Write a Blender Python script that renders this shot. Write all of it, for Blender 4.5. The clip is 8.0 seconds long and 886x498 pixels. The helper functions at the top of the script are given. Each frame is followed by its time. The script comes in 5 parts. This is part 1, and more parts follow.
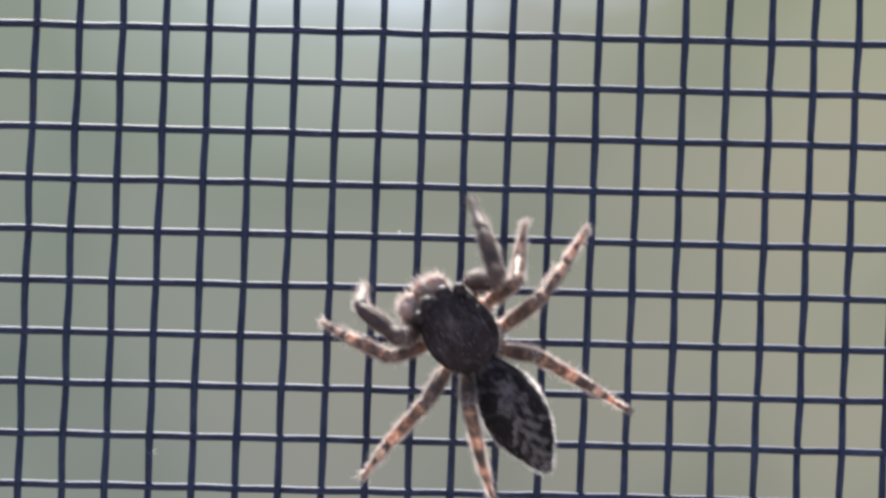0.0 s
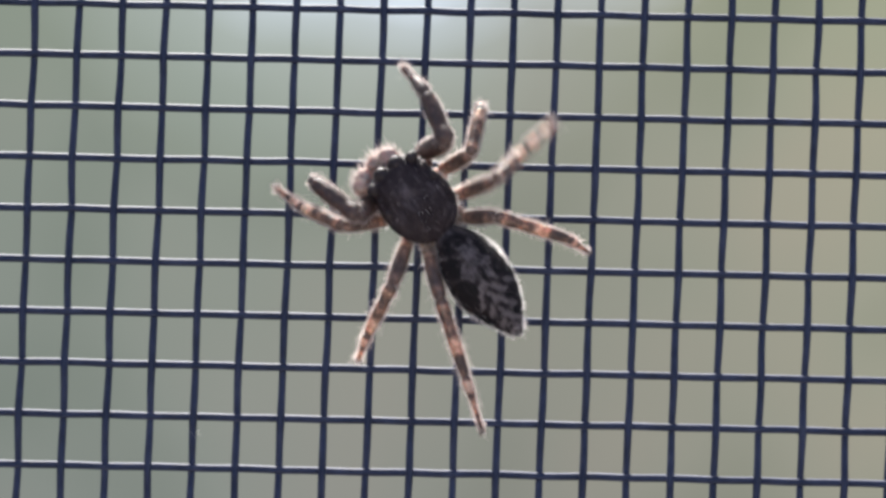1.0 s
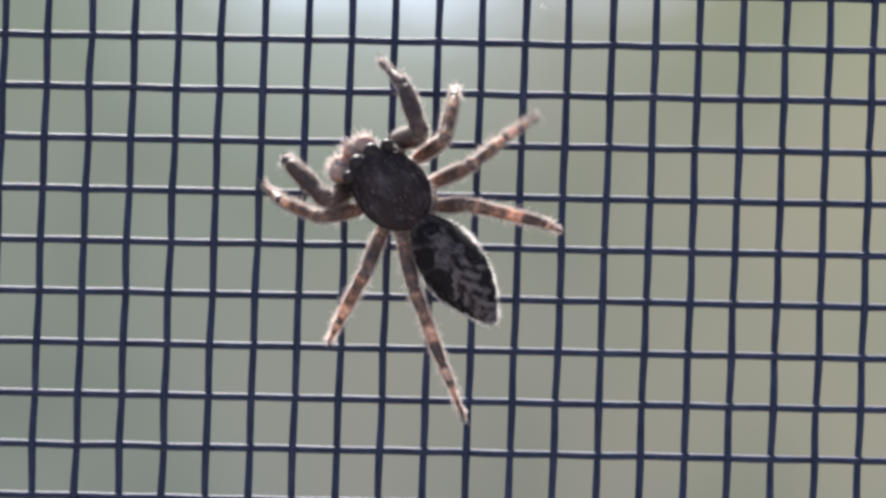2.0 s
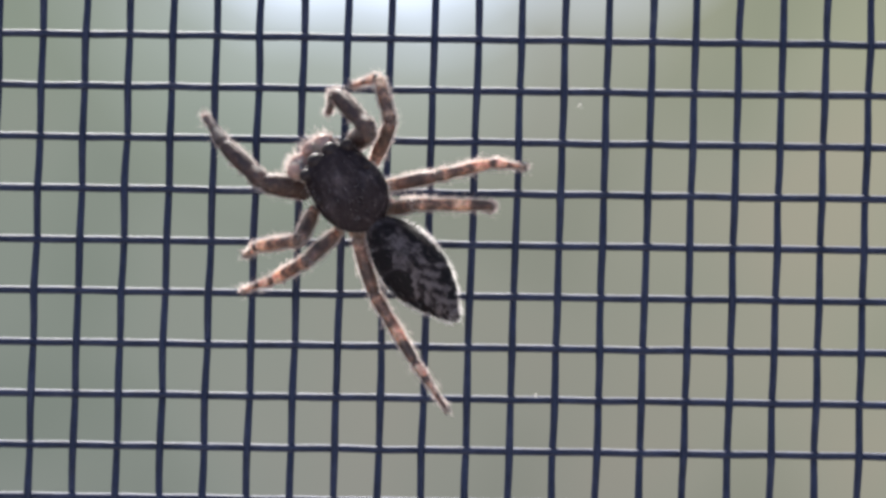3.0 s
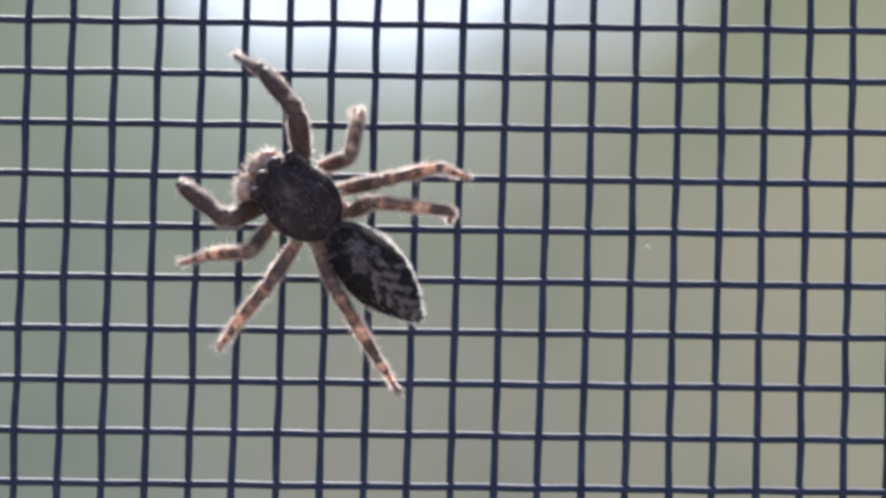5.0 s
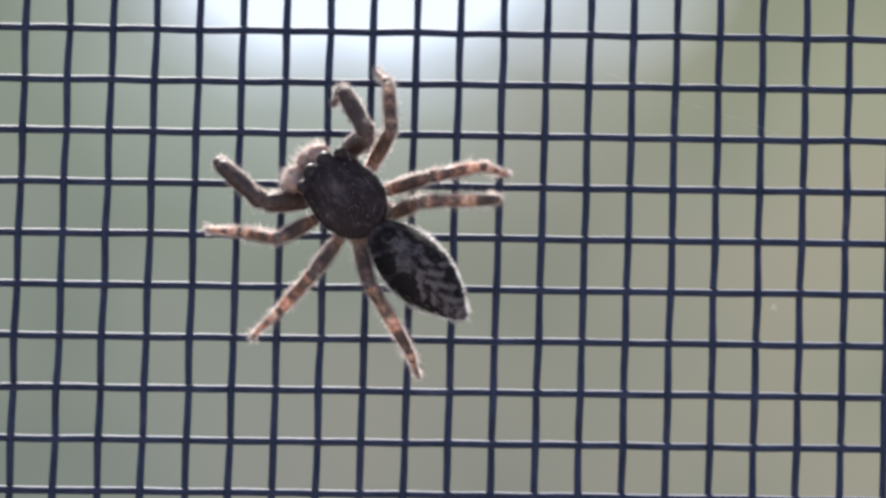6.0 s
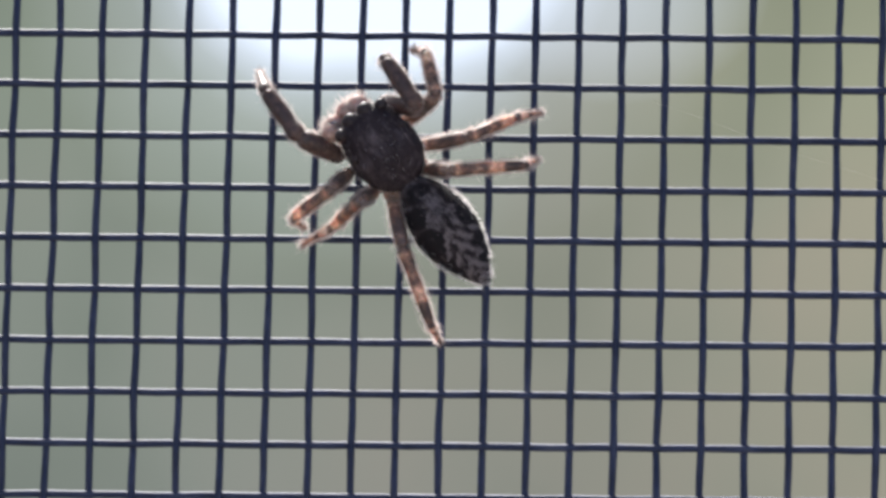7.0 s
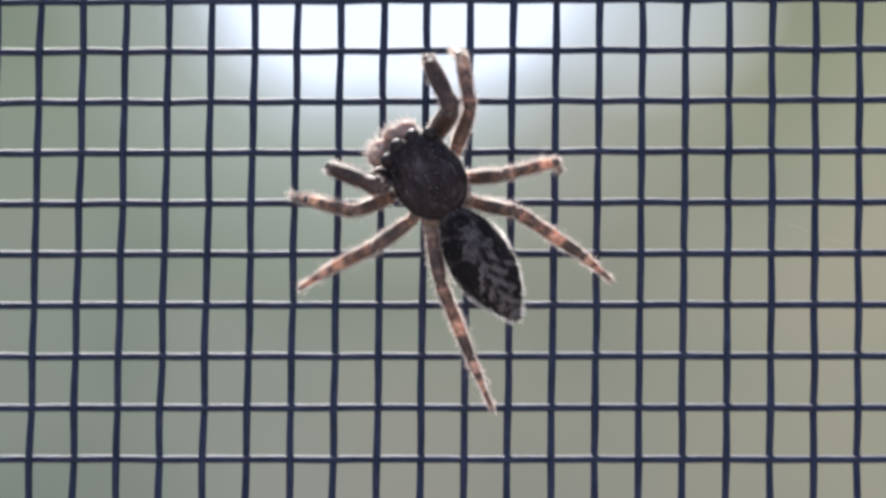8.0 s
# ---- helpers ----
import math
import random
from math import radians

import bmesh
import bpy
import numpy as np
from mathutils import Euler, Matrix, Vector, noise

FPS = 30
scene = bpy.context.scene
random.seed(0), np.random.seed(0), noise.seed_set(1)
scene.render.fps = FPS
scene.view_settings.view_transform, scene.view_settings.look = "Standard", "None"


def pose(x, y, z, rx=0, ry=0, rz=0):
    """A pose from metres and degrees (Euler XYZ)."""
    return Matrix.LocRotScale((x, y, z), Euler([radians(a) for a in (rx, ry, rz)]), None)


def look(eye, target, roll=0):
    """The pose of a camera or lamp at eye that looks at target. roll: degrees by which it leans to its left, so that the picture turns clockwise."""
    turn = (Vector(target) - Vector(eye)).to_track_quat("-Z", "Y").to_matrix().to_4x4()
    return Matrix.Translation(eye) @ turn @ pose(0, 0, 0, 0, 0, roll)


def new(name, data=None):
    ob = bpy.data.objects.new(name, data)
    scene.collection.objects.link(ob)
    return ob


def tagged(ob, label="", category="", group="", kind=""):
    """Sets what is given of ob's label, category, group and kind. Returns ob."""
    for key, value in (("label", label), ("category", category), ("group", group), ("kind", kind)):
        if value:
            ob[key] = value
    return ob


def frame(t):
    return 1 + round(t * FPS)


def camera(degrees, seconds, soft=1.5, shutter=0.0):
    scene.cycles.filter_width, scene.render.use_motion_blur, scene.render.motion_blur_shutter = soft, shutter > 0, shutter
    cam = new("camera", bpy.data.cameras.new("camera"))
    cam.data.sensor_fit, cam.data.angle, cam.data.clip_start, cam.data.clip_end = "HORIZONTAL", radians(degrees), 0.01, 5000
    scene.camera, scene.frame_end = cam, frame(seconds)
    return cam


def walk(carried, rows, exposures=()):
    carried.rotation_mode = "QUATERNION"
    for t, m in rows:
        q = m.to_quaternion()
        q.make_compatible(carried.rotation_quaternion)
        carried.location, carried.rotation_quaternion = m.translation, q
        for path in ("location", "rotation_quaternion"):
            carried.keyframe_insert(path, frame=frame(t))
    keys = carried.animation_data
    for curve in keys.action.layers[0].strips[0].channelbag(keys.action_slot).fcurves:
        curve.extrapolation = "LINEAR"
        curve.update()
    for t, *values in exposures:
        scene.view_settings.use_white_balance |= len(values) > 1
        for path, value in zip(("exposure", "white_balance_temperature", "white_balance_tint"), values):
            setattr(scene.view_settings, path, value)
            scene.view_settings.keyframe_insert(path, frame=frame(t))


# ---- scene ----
MM = 0.001
LEVEL = 1.40          # height of the screen's middle above the floor
PITCH_X, PITCH_Z = 1.411, 1.6642   # millimetres between the strands
LEAN = 0.0165         # the weave is pulled slightly out of square

# ---- camera ----
cam = camera(26.0, 8.0, soft=3.0, shutter=0.5)
walk(cam, [
    (0, look((-0.001004, -0.062609, 1.401637), (0.00627, 0.93739, 1.39599), 1.41)),
    (0.2, look((-0.000938, -0.062556, 1.401732), (0.00588, 0.93744, 1.39450), 1.44)),
    (0.3, look((-0.000956, -0.062530, 1.401698), (0.00564, 0.93747, 1.39367), 1.44)),
    (0.5, look((-0.001096, -0.062478, 1.401433), (0.00505, 0.93752, 1.39181), 1.46)),
    (0.7, look((-0.001594, -0.062376, 1.400977), (0.00273, 0.93762, 1.39489), 1.41)),
    (0.8, look((-0.001805, -0.062325, 1.400796), (0.00161, 0.93768, 1.39648), 1.38)),
    (1, look((-0.002096, -0.062224, 1.400642), (-0.00050, 0.93778, 1.39985), 1.33)),
    (1.2, look((-0.002243, -0.062292, 1.400839), (-0.00436, 0.93771, 1.39984), 1.31)),
    (1.3, look((-0.002404, -0.062325, 1.401054), (-0.00638, 0.93767, 1.39995), 1.29)),
    (1.5, look((-0.002731, -0.062394, 1.401751), (-0.01043, 0.93761, 1.40043), 1.27)),
    (1.7, look((-0.002962, -0.062398, 1.402416), (-0.01054, 0.93760, 1.40100), 1.26)),
    (2.8, look((-0.004650, -0.062127, 1.405362), (-0.00764, 0.93787, 1.41254), 0.84)),
    (3, look((-0.004873, -0.062131, 1.406039), (-0.00774, 0.93787, 1.41311), 0.83)),
    (3.2, look((-0.004931, -0.062132, 1.406462), (-0.00971, 0.93787, 1.41488), 0.87)),
    (3.3, look((-0.004898, -0.062131, 1.406610), (-0.01063, 0.93787, 1.41570), 0.89)),
    (3.5, look((-0.004964, -0.062132, 1.407131), (-0.01261, 0.93787, 1.41756), 0.91)),
    (3.7, look((-0.005098, -0.062185, 1.407551), (-0.01376, 0.93781, 1.42083), 0.92)),
    (3.8, look((-0.005197, -0.062212, 1.407710), (-0.01437, 0.93779, 1.42241), 0.91)),
    (4, look((-0.005633, -0.062265, 1.407856), (-0.01583, 0.93774, 1.42541), 0.91)),
    (4.2, look((-0.005614, -0.062289, 1.407972), (-0.01584, 0.93771, 1.42532), 0.93)),
    (5.3, look((-0.009268, -0.062183, 1.410014), (0.00020, 0.93782, 1.43864), 0.71)),
    (5.5, look((-0.010377, -0.062208, 1.410461), (-0.00093, 0.93779, 1.43887), 0.73)),
    (5.7, look((-0.011034, -0.062206, 1.410867), (-0.00299, 0.93779, 1.44028), 0.76)),
    (5.8, look((-0.011199, -0.062205, 1.410945), (-0.00385, 0.93780, 1.44085), 0.78)),
    (6, look((-0.011794, -0.062204, 1.410991), (-0.00585, 0.93780, 1.44190), 0.80)),
    (6.2, look((-0.012105, -0.062186, 1.411094), (-0.00857, 0.93781, 1.44341), 0.75)),
    (6.3, look((-0.012377, -0.062179, 1.411140), (-0.01005, 0.93782, 1.44416), 0.74)),
    (6.5, look((-0.013472, -0.062161, 1.411482), (-0.01356, 0.93784, 1.44591), 0.69)),
    (6.7, look((-0.013882, -0.062181, 1.411729), (-0.01585, 0.93782, 1.44741), 0.63)),
    (6.8, look((-0.014285, -0.062190, 1.411897), (-0.01719, 0.93781, 1.44819), 0.60)),
    (7, look((-0.014998, -0.062208, 1.412330), (-0.01978, 0.93779, 1.44988), 0.54)),
    (7.2, look((-0.015678, -0.062265, 1.412801), (-0.02174, 0.93774, 1.45205), 0.48)),
    (7.3, look((-0.016109, -0.062292, 1.413114), (-0.02282, 0.93771, 1.45321), 0.44)),
    (7.5, look((-0.016733, -0.062348, 1.413627), (-0.02472, 0.93765, 1.45543), 0.37)),
    (7.7, look((-0.017262, -0.062367, 1.414241), (-0.02928, 0.93763, 1.45833), 0.19)),
    (7.8, look((-0.017517, -0.062375, 1.414666), (-0.03155, 0.93763, 1.45990), 0.11)),
    (8, look((-0.017685, -0.062394, 1.415468), (-0.03574, 0.93761, 1.46299), -0.06)),
], exposures=[(0, 1.42), (4, 1.40), (5.5, 1.37), (7, 1.36), (8, 1.39)])

# ---- light ----
world = bpy.data.worlds.new("sky")
scene.world = world
world.use_nodes = True
wn = world.node_tree.nodes
sky = wn.new("ShaderNodeTexSky")
sky.sky_type, sky.sun_disc = "NISHITA", False
sky.air_density, sky.dust_density = 0.7, 3.0
sky.sun_elevation, sky.sun_rotation = radians(52), radians(-14)
wn["Background"].inputs["Strength"].default_value = 0.12
world.node_tree.links.new(sky.outputs["Color"], wn["Background"].inputs["Color"])

sun = new("sun", bpy.data.lights.new("sun", "SUN"))
sun.data.energy, sun.data.angle, sun.data.color = 5.0, radians(20), (1.0, 0.97, 0.93)
sun.matrix_world = look((-1.0, 4.0, LEVEL + 5.3), (0, 0, LEVEL))


# ---- materials ----
def material(name, rough=0.6, color=(0.5, 0.5, 0.5)):
    m = bpy.data.materials.new(name)
    m.use_nodes = True
    b = m.node_tree.nodes["Principled BSDF"]
    b.inputs["Roughness"].default_value = rough
    b.inputs["Base Color"].default_value = (*color, 1)
    return m, m.node_tree, b


def node(tree, kind, **values):
    n = tree.nodes.new(kind)
    for key, value in values.items():
        n.inputs[key].default_value = value
    return n


def ramp(tree, stops, source):
    n = tree.nodes.new("ShaderNodeValToRGB")
    els = n.color_ramp.elements
    while len(els) < len(stops):
        els.new(0.5)
    for e, (at, c) in zip(els, stops):
        e.position, e.color = at, (*c, 1)
    tree.links.new(source, n.inputs["Fac"])
    return n.outputs["Color"]


def bump(tree, shader, height, strength, distance):
    n = node(tree, "ShaderNodeBump", Strength=strength, Distance=distance)
    tree.links.new(height, n.inputs["Height"])
    tree.links.new(n.outputs["Normal"], shader.inputs["Normal"])


def grain(tree, scale, detail=4.0, rough=0.6, vector=None):
    n = node(tree, "ShaderNodeTexNoise", Scale=scale, Detail=detail, Roughness=rough)
    if vector is None:
        vector = tree.nodes.new("ShaderNodeTexCoord").outputs["Object"]
    tree.links.new(vector, n.inputs["Vector"])
    return n.outputs["Fac"]


def thin_glow(tree, shader, color, amount):
    """Lets part of the light pass through: thin skin and hairs seen against the daylight."""
    t = node(tree, "ShaderNodeBsdfTranslucent")
    if isinstance(color, tuple):
        t.inputs["Color"].default_value = (*color, 1)
    else:
        tree.links.new(color, t.inputs["Color"])
    mix = node(tree, "ShaderNodeMixShader", Fac=amount)
    tree.links.new(shader.outputs[0], mix.inputs[1])
    tree.links.new(t.outputs[0], mix.inputs[2])
    tree.links.new(mix.outputs[0], tree.nodes["Material Output"].inputs["Surface"])


def strand_material():
    """Vinyl-coated screen strand: dark blue-grey, faintly dusty, slightly glossy."""
    m, t, b = material("coated_strand", 0.62)
    b.inputs["Specular IOR Level"].default_value = 0.28
    dust = grain(t, 900.0, 5.0, 0.65)
    c = ramp(t, [(0.35, (0.021, 0.028, 0.058)), (0.62, (0.036, 0.045, 0.090)), (0.85, (0.085, 0.093, 0.125))], dust)
    t.links.new(c, b.inputs["Base Color"])
    bump(t, b, grain(t, 5000.0), 0.25, 0.00003)
    return m


def carapace_material():
    m, t, b = material("carapace_skin", 0.5)
    co = t.nodes.new("ShaderNodeTexCoord").outputs["Object"]
    streak = node(t, "ShaderNodeMapping", Scale=(0.4, 1.0, 1.0))
    t.links.new(co, streak.inputs["Vector"])
    fine = grain(t, 5200.0, 6.0, 0.7, streak.outputs[0])
    broad = grain(t, 1700.0, 3.0, 0.6, streak.outputs[0])
    mix = node(t, "ShaderNodeMath")
    mix.operation = "MULTIPLY"
    t.links.new(fine, mix.inputs[0])
    t.links.new(broad, mix.inputs[1])
    # a greyish bloom of scales over the middle of the head
    at = node(t, "ShaderNodeMapping", Location=(-1.75 / 1.0, 0, 0), Scale=(1000.0, 1350.0, 0.0))
    t.links.new(co, at.inputs["Vector"])
    bloom = t.nodes.new("ShaderNodeTexGradient")
    bloom.gradient_type = "SPHERICAL"
    t.links.new(at.outputs[0], bloom.inputs["Vector"])
    total = node(t, "ShaderNodeMath")
    total.operation = "MULTIPLY_ADD"
    t.links.new(bloom.outputs["Fac"], total.inputs[0])
    total.inputs[1].default_value = 0.09
    t.links.new(mix.outputs[0], total.inputs[2])
    c = ramp(t, [(0.17, (0.020, 0.012, 0.014)), (0.27, (0.036, 0.025, 0.028)), (0.36, (0.082, 0.062, 0.067)), (0.49, (0.22, 0.18, 0.195))], total.outputs[0])
    t.links.new(c, b.inputs["Base Color"])
    b.inputs["Specular IOR Level"].default_value = 0.2
    bump(t, b, fine, 0.7, 0.00014)
    return m


def abdomen_material():
    """Dark with a pale mottled middle band and chevrons towards the tip. x runs back along the abdomen, y across, in metres."""
    m, t, b = material("abdomen_skin", 0.6)
    b.inputs["Specular IOR Level"].default_value = 0.2
    co = t.nodes.new("ShaderNodeTexCoord").outputs["Object"]
    sep = t.nodes.new("ShaderNodeSeparateXYZ")
    t.links.new(co, sep.inputs[0])

    def mth(op, a, c=None):
        n = t.nodes.new("ShaderNodeMath")
        n.operation = op
        for k, v in enumerate((a, c)):
            if v is None:
                continue
            if isinstance(v, (int, float)):
                n.inputs[k].default_value = v
            else:
                t.links.new(v, n.inputs[k])
        return n.outputs[0]

    wob = mth("SUBTRACT", grain(t, 2300.0, 3.0, 0.6, co), 0.5)
    fine = grain(t, 11000.0, 4.0, 0.7, co)
    along = mth("ADD", mth("MULTIPLY", sep.outputs["X"], -1000.0), mth("MULTIPLY", wob, 0.5))
    side = mth("ADD", mth("MULTIPLY", sep.outputs["Y"], 1000.0), mth("MULTIPLY", wob, -0.45))
    across = mth("ABSOLUTE", side)
    # pale ground that fades towards the flanks
    value = mth("SUBTRACT", 0.78, mth("MULTIPLY", mth("MULTIPLY", across, across), 0.40))
    # dark oval blotches: along, across, half length, half width, depth
    for ax, ay, rx, ry, deep in ((1.93, 0.62, 0.46, 0.38, 1.2), (1.0, 0.52, 0.34, 0.30, 1.0), (1.8, -0.78, 0.40, 0.28, 1.1), (2.62, -0.68, 0.15, 0.32, 1.0),
                                 (3.22, -0.48, 0.15, 0.26, 0.9), (0.9, -0.72, 0.40, 0.26, 1.0), (2.9, 0.55, 0.28, 0.20, 1.0), (1.72, -0.14, 0.34, 0.07, 0.5),
                                 (2.5, 0.12, 0.22, 0.08, 0.5), (0.35, 0.1, 0.22, 0.5, 0.6)):
        u = mth("DIVIDE", mth("SUBTRACT", along, ax), rx)
        v = mth("DIVIDE", mth("SUBTRACT", side, ay), ry)
        near = mth("SUBTRACT", 1.35, mth("ADD", mth("MULTIPLY", u, u), mth("MULTIPLY", v, v)))
        n = mth("MINIMUM", mth("MAXIMUM", near, 0.0), 0.75)
        value = mth("SUBTRACT", value, mth("MULTIPLY", n, deep))
    # chevrons on the hind part
    saw = mth("SINE", mth("MULTIPLY", mth("SUBTRACT", along, mth("MULTIPLY", across, 1.3)), 11.0))
    hind = mth("MINIMUM", mth("MAXIMUM", mth("MULTIPLY", mth("SUBTRACT", along, 1.3), 1.2), 0.0), 1.0)
    value = mth("ADD", value, mth("MULTIPLY", mth("MULTIPLY", saw, hind), 0.26))
    streaks = node(t, "ShaderNodeMapping", Scale=(0.55, 1.0, 1.0))
    t.links.new(co, streaks.inputs["Vector"])
    value = mth("ADD", value, mth("MULTIPLY", wob, 1.0))
    value = mth("ADD", value, mth("MULTIPLY", mth("SUBTRACT", grain(t, 6200.0, 3.0, 0.6, streaks.outputs[0]), 0.5), 1.3))
    value = mth("ADD", value, mth("MULTIPLY", mth("SUBTRACT", fine, 0.5), 0.5))
    c = ramp(t, [(0.22, (0.011, 0.008, 0.009)), (0.50, (0.026, 0.019, 0.020)), (0.68, (0.066, 0.053, 0.055)), (1.0, (0.15, 0.125, 0.128))], value)
    t.links.new(c, b.inputs["Base Color"])
    bump(t, b, fine, 0.7, 0.00008)
    return m


def leg_material(name, dark, pale, glow, length, rings, amount):
    """Leg skin: irregular dark rings along a piece of the given length (mm) over a paler, faintly see-through ground."""
    m, t, b = material(name, 0.5)
    co = t.nodes.new("ShaderNodeTexCoord").outputs["Object"]
    sep = t.nodes.new("ShaderNodeSeparateXYZ")
    t.links.new(co, sep.inputs[0])
    shift = node(t, "ShaderNodeMath")
    shift.operation = "MULTIPLY_ADD"
    t.links.new(grain(t, 2600.0, 2.0, 0.5, co), shift.inputs[0])
    shift.inputs[1].default_value = 0.22
    shift.inputs[2].default_value = -0.11
    along = node(t, "ShaderNodeMath")
    along.operation = "MULTIPLY_ADD"
    t.links.new(sep.outputs["Y"], along.inputs[0])
    along.inputs[1].default_value = 1000.0 / length
    t.links.new(shift.outputs[0], along.inputs[2])
    total = ramp(t, [(at, (v * 1.1 + 0.40,) * 3) for at, v in rings], along.outputs[0])
    spots = grain(t, 7000.0, 4.0, 0.7, co)
    blotch = grain(t, 3400.0, 2.0, 0.55, co)
    for source, weight in ((blotch, 1.5), (spots, 1.1)):
        add = t.nodes.new("ShaderNodeMath")
        add.operation = "MULTIPLY_ADD"
        t.links.new(source, add.inputs[0])
        add.inputs[1].default_value = weight
        t.links.new(total, add.inputs[2])
        total = add.outputs[0]
    half = t.nodes.new("ShaderNodeMath")
    half.operation = "MULTIPLY"
    t.links.new(total, half.inputs[0])
    half.inputs[1].default_value = 0.222
    t.links.new(ramp(t, [(0.41, dark), (0.50, tuple(0.6 * d + 0.4 * p for d, p in zip(dark, pale))), (0.58, pale), (0.68, glow)], half.outputs[0]), b.inputs["Base Color"])
    bump(t, b, spots, 0.5, 0.00005)
    # thin skin that scatters the daylight through, most where it is pale
    t.links.new(ramp(t, [(0.42, (amount * 0.4,) * 3), (0.58, (amount,) * 3)], half.outputs[0]), b.inputs["Subsurface Weight"])
    b.inputs["Subsurface Radius"].default_value = (1.0, 0.62, 0.50)
    b.inputs["Subsurface Scale"].default_value = 0.0006
    return m


def hair_material(name, color, amount):
    m, t, b = material(name, 0.55, color)
    thin_glow(t, b, color, amount)
    return m


def eye_material():
    m, t, b = material("eye_gloss", 0.45, (0.040, 0.029, 0.029))
    b.inputs["Specular IOR Level"].default_value = 0.2
    return m


def plaster_material(name, color):
    m, t, b = material(name, 0.85, color)
    tone = grain(t, 3.0, 5.0)
    t.links.new(ramp(t, [(0.3, tuple(v * 0.92 for v in color)), (0.7, color)], tone), b.inputs["Base Color"])
    bump(t, b, grain(t, 120.0), 0.15, 0.002)
    return m


def garden_material():
    """Far, wholly blurred garden with a gap of bright sky: soft patches of light, painted in and glowing by themselves.
    x across, z up, in metres from its middle.
    """
    m = bpy.data.materials.new("glowing_garden")
    m.use_nodes = True
    t = m.node_tree
    t.nodes.remove(t.nodes["Principled BSDF"])
    co = t.nodes.new("ShaderNodeTexCoord").outputs["Object"]
    sep = t.nodes.new("ShaderNodeSeparateXYZ")
    t.links.new(co, sep.inputs[0])

    def mth(op, *values):
        n = t.nodes.new("ShaderNodeMath")
        n.operation = op
        for k, v in enumerate(values):
            if isinstance(v, (int, float)):
                n.inputs[k].default_value = v
            else:
                t.links.new(v, n.inputs[k])
        return n.outputs[0]

    def between(source, low, high):
        n = node(t, "ShaderNodeMapRange")
        t.links.new(source, n.inputs["Value"])
        n.inputs["From Min"].default_value, n.inputs["From Max"].default_value = low, high
        return n.outputs["Result"]

    def mixed(a, b, how, factor=1.0):
        n = t.nodes.new("ShaderNodeMix")
        n.data_type, n.blend_type = "RGBA", how
        for key, v in (("A", a), ("B", b), ("Factor", factor)):
            if isinstance(v, float):
                n.inputs[key].default_value = v
            elif isinstance(v, tuple):
                n.inputs[key].default_value = (*v, 1)
            else:
                t.links.new(v, n.inputs[key])
        return n.outputs["Result"]

    x, z = sep.outputs["X"], sep.outputs["Z"]
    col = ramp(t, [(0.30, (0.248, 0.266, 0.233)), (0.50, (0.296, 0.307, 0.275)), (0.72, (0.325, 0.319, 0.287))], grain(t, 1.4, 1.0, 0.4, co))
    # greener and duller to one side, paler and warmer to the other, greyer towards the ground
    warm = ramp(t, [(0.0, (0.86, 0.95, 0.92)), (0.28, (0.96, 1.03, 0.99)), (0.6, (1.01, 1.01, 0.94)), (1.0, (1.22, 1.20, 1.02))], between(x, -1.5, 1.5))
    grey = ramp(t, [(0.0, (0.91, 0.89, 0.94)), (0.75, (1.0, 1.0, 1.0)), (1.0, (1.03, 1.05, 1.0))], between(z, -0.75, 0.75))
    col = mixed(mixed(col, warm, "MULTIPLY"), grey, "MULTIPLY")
    # the gap of sky: flat-bottomed, its spilling glow painted as a soft rim, with a paler patch beside it
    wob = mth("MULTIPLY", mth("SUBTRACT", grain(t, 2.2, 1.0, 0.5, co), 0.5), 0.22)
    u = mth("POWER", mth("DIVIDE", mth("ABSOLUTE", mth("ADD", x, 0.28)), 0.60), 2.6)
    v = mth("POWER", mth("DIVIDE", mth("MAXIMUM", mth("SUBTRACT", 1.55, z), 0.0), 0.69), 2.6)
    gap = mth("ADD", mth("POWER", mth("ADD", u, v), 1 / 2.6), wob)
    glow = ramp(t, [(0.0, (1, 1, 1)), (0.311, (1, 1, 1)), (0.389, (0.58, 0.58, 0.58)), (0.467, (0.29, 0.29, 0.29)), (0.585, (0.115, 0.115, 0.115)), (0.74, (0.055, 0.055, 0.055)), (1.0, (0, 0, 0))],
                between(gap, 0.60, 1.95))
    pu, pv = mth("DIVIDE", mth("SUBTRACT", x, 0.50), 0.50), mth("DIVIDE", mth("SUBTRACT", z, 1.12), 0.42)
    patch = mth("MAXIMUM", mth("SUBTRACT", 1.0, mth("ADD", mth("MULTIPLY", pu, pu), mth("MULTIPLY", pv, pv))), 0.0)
    # a broad weak lobe of the gap's glow, painted into the colour below it
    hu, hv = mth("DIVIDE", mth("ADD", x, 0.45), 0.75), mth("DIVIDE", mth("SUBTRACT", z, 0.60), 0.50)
    low_glow = mth("MAXIMUM", mth("SUBTRACT", 1.0, mth("ADD", mth("MULTIPLY", hu, hu), mth("MULTIPLY", hv, hv))), 0.0)
    col = mixed(col, (0.55, 0.63, 0.53), "MIX", mth("MULTIPLY", low_glow, 0.20))
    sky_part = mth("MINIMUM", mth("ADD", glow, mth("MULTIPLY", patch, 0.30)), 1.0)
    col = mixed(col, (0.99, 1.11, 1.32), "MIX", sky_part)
    # emission: the painted garden and sky give off their own light
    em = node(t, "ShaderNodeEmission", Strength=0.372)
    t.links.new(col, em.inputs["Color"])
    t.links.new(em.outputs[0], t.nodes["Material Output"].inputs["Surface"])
    return m


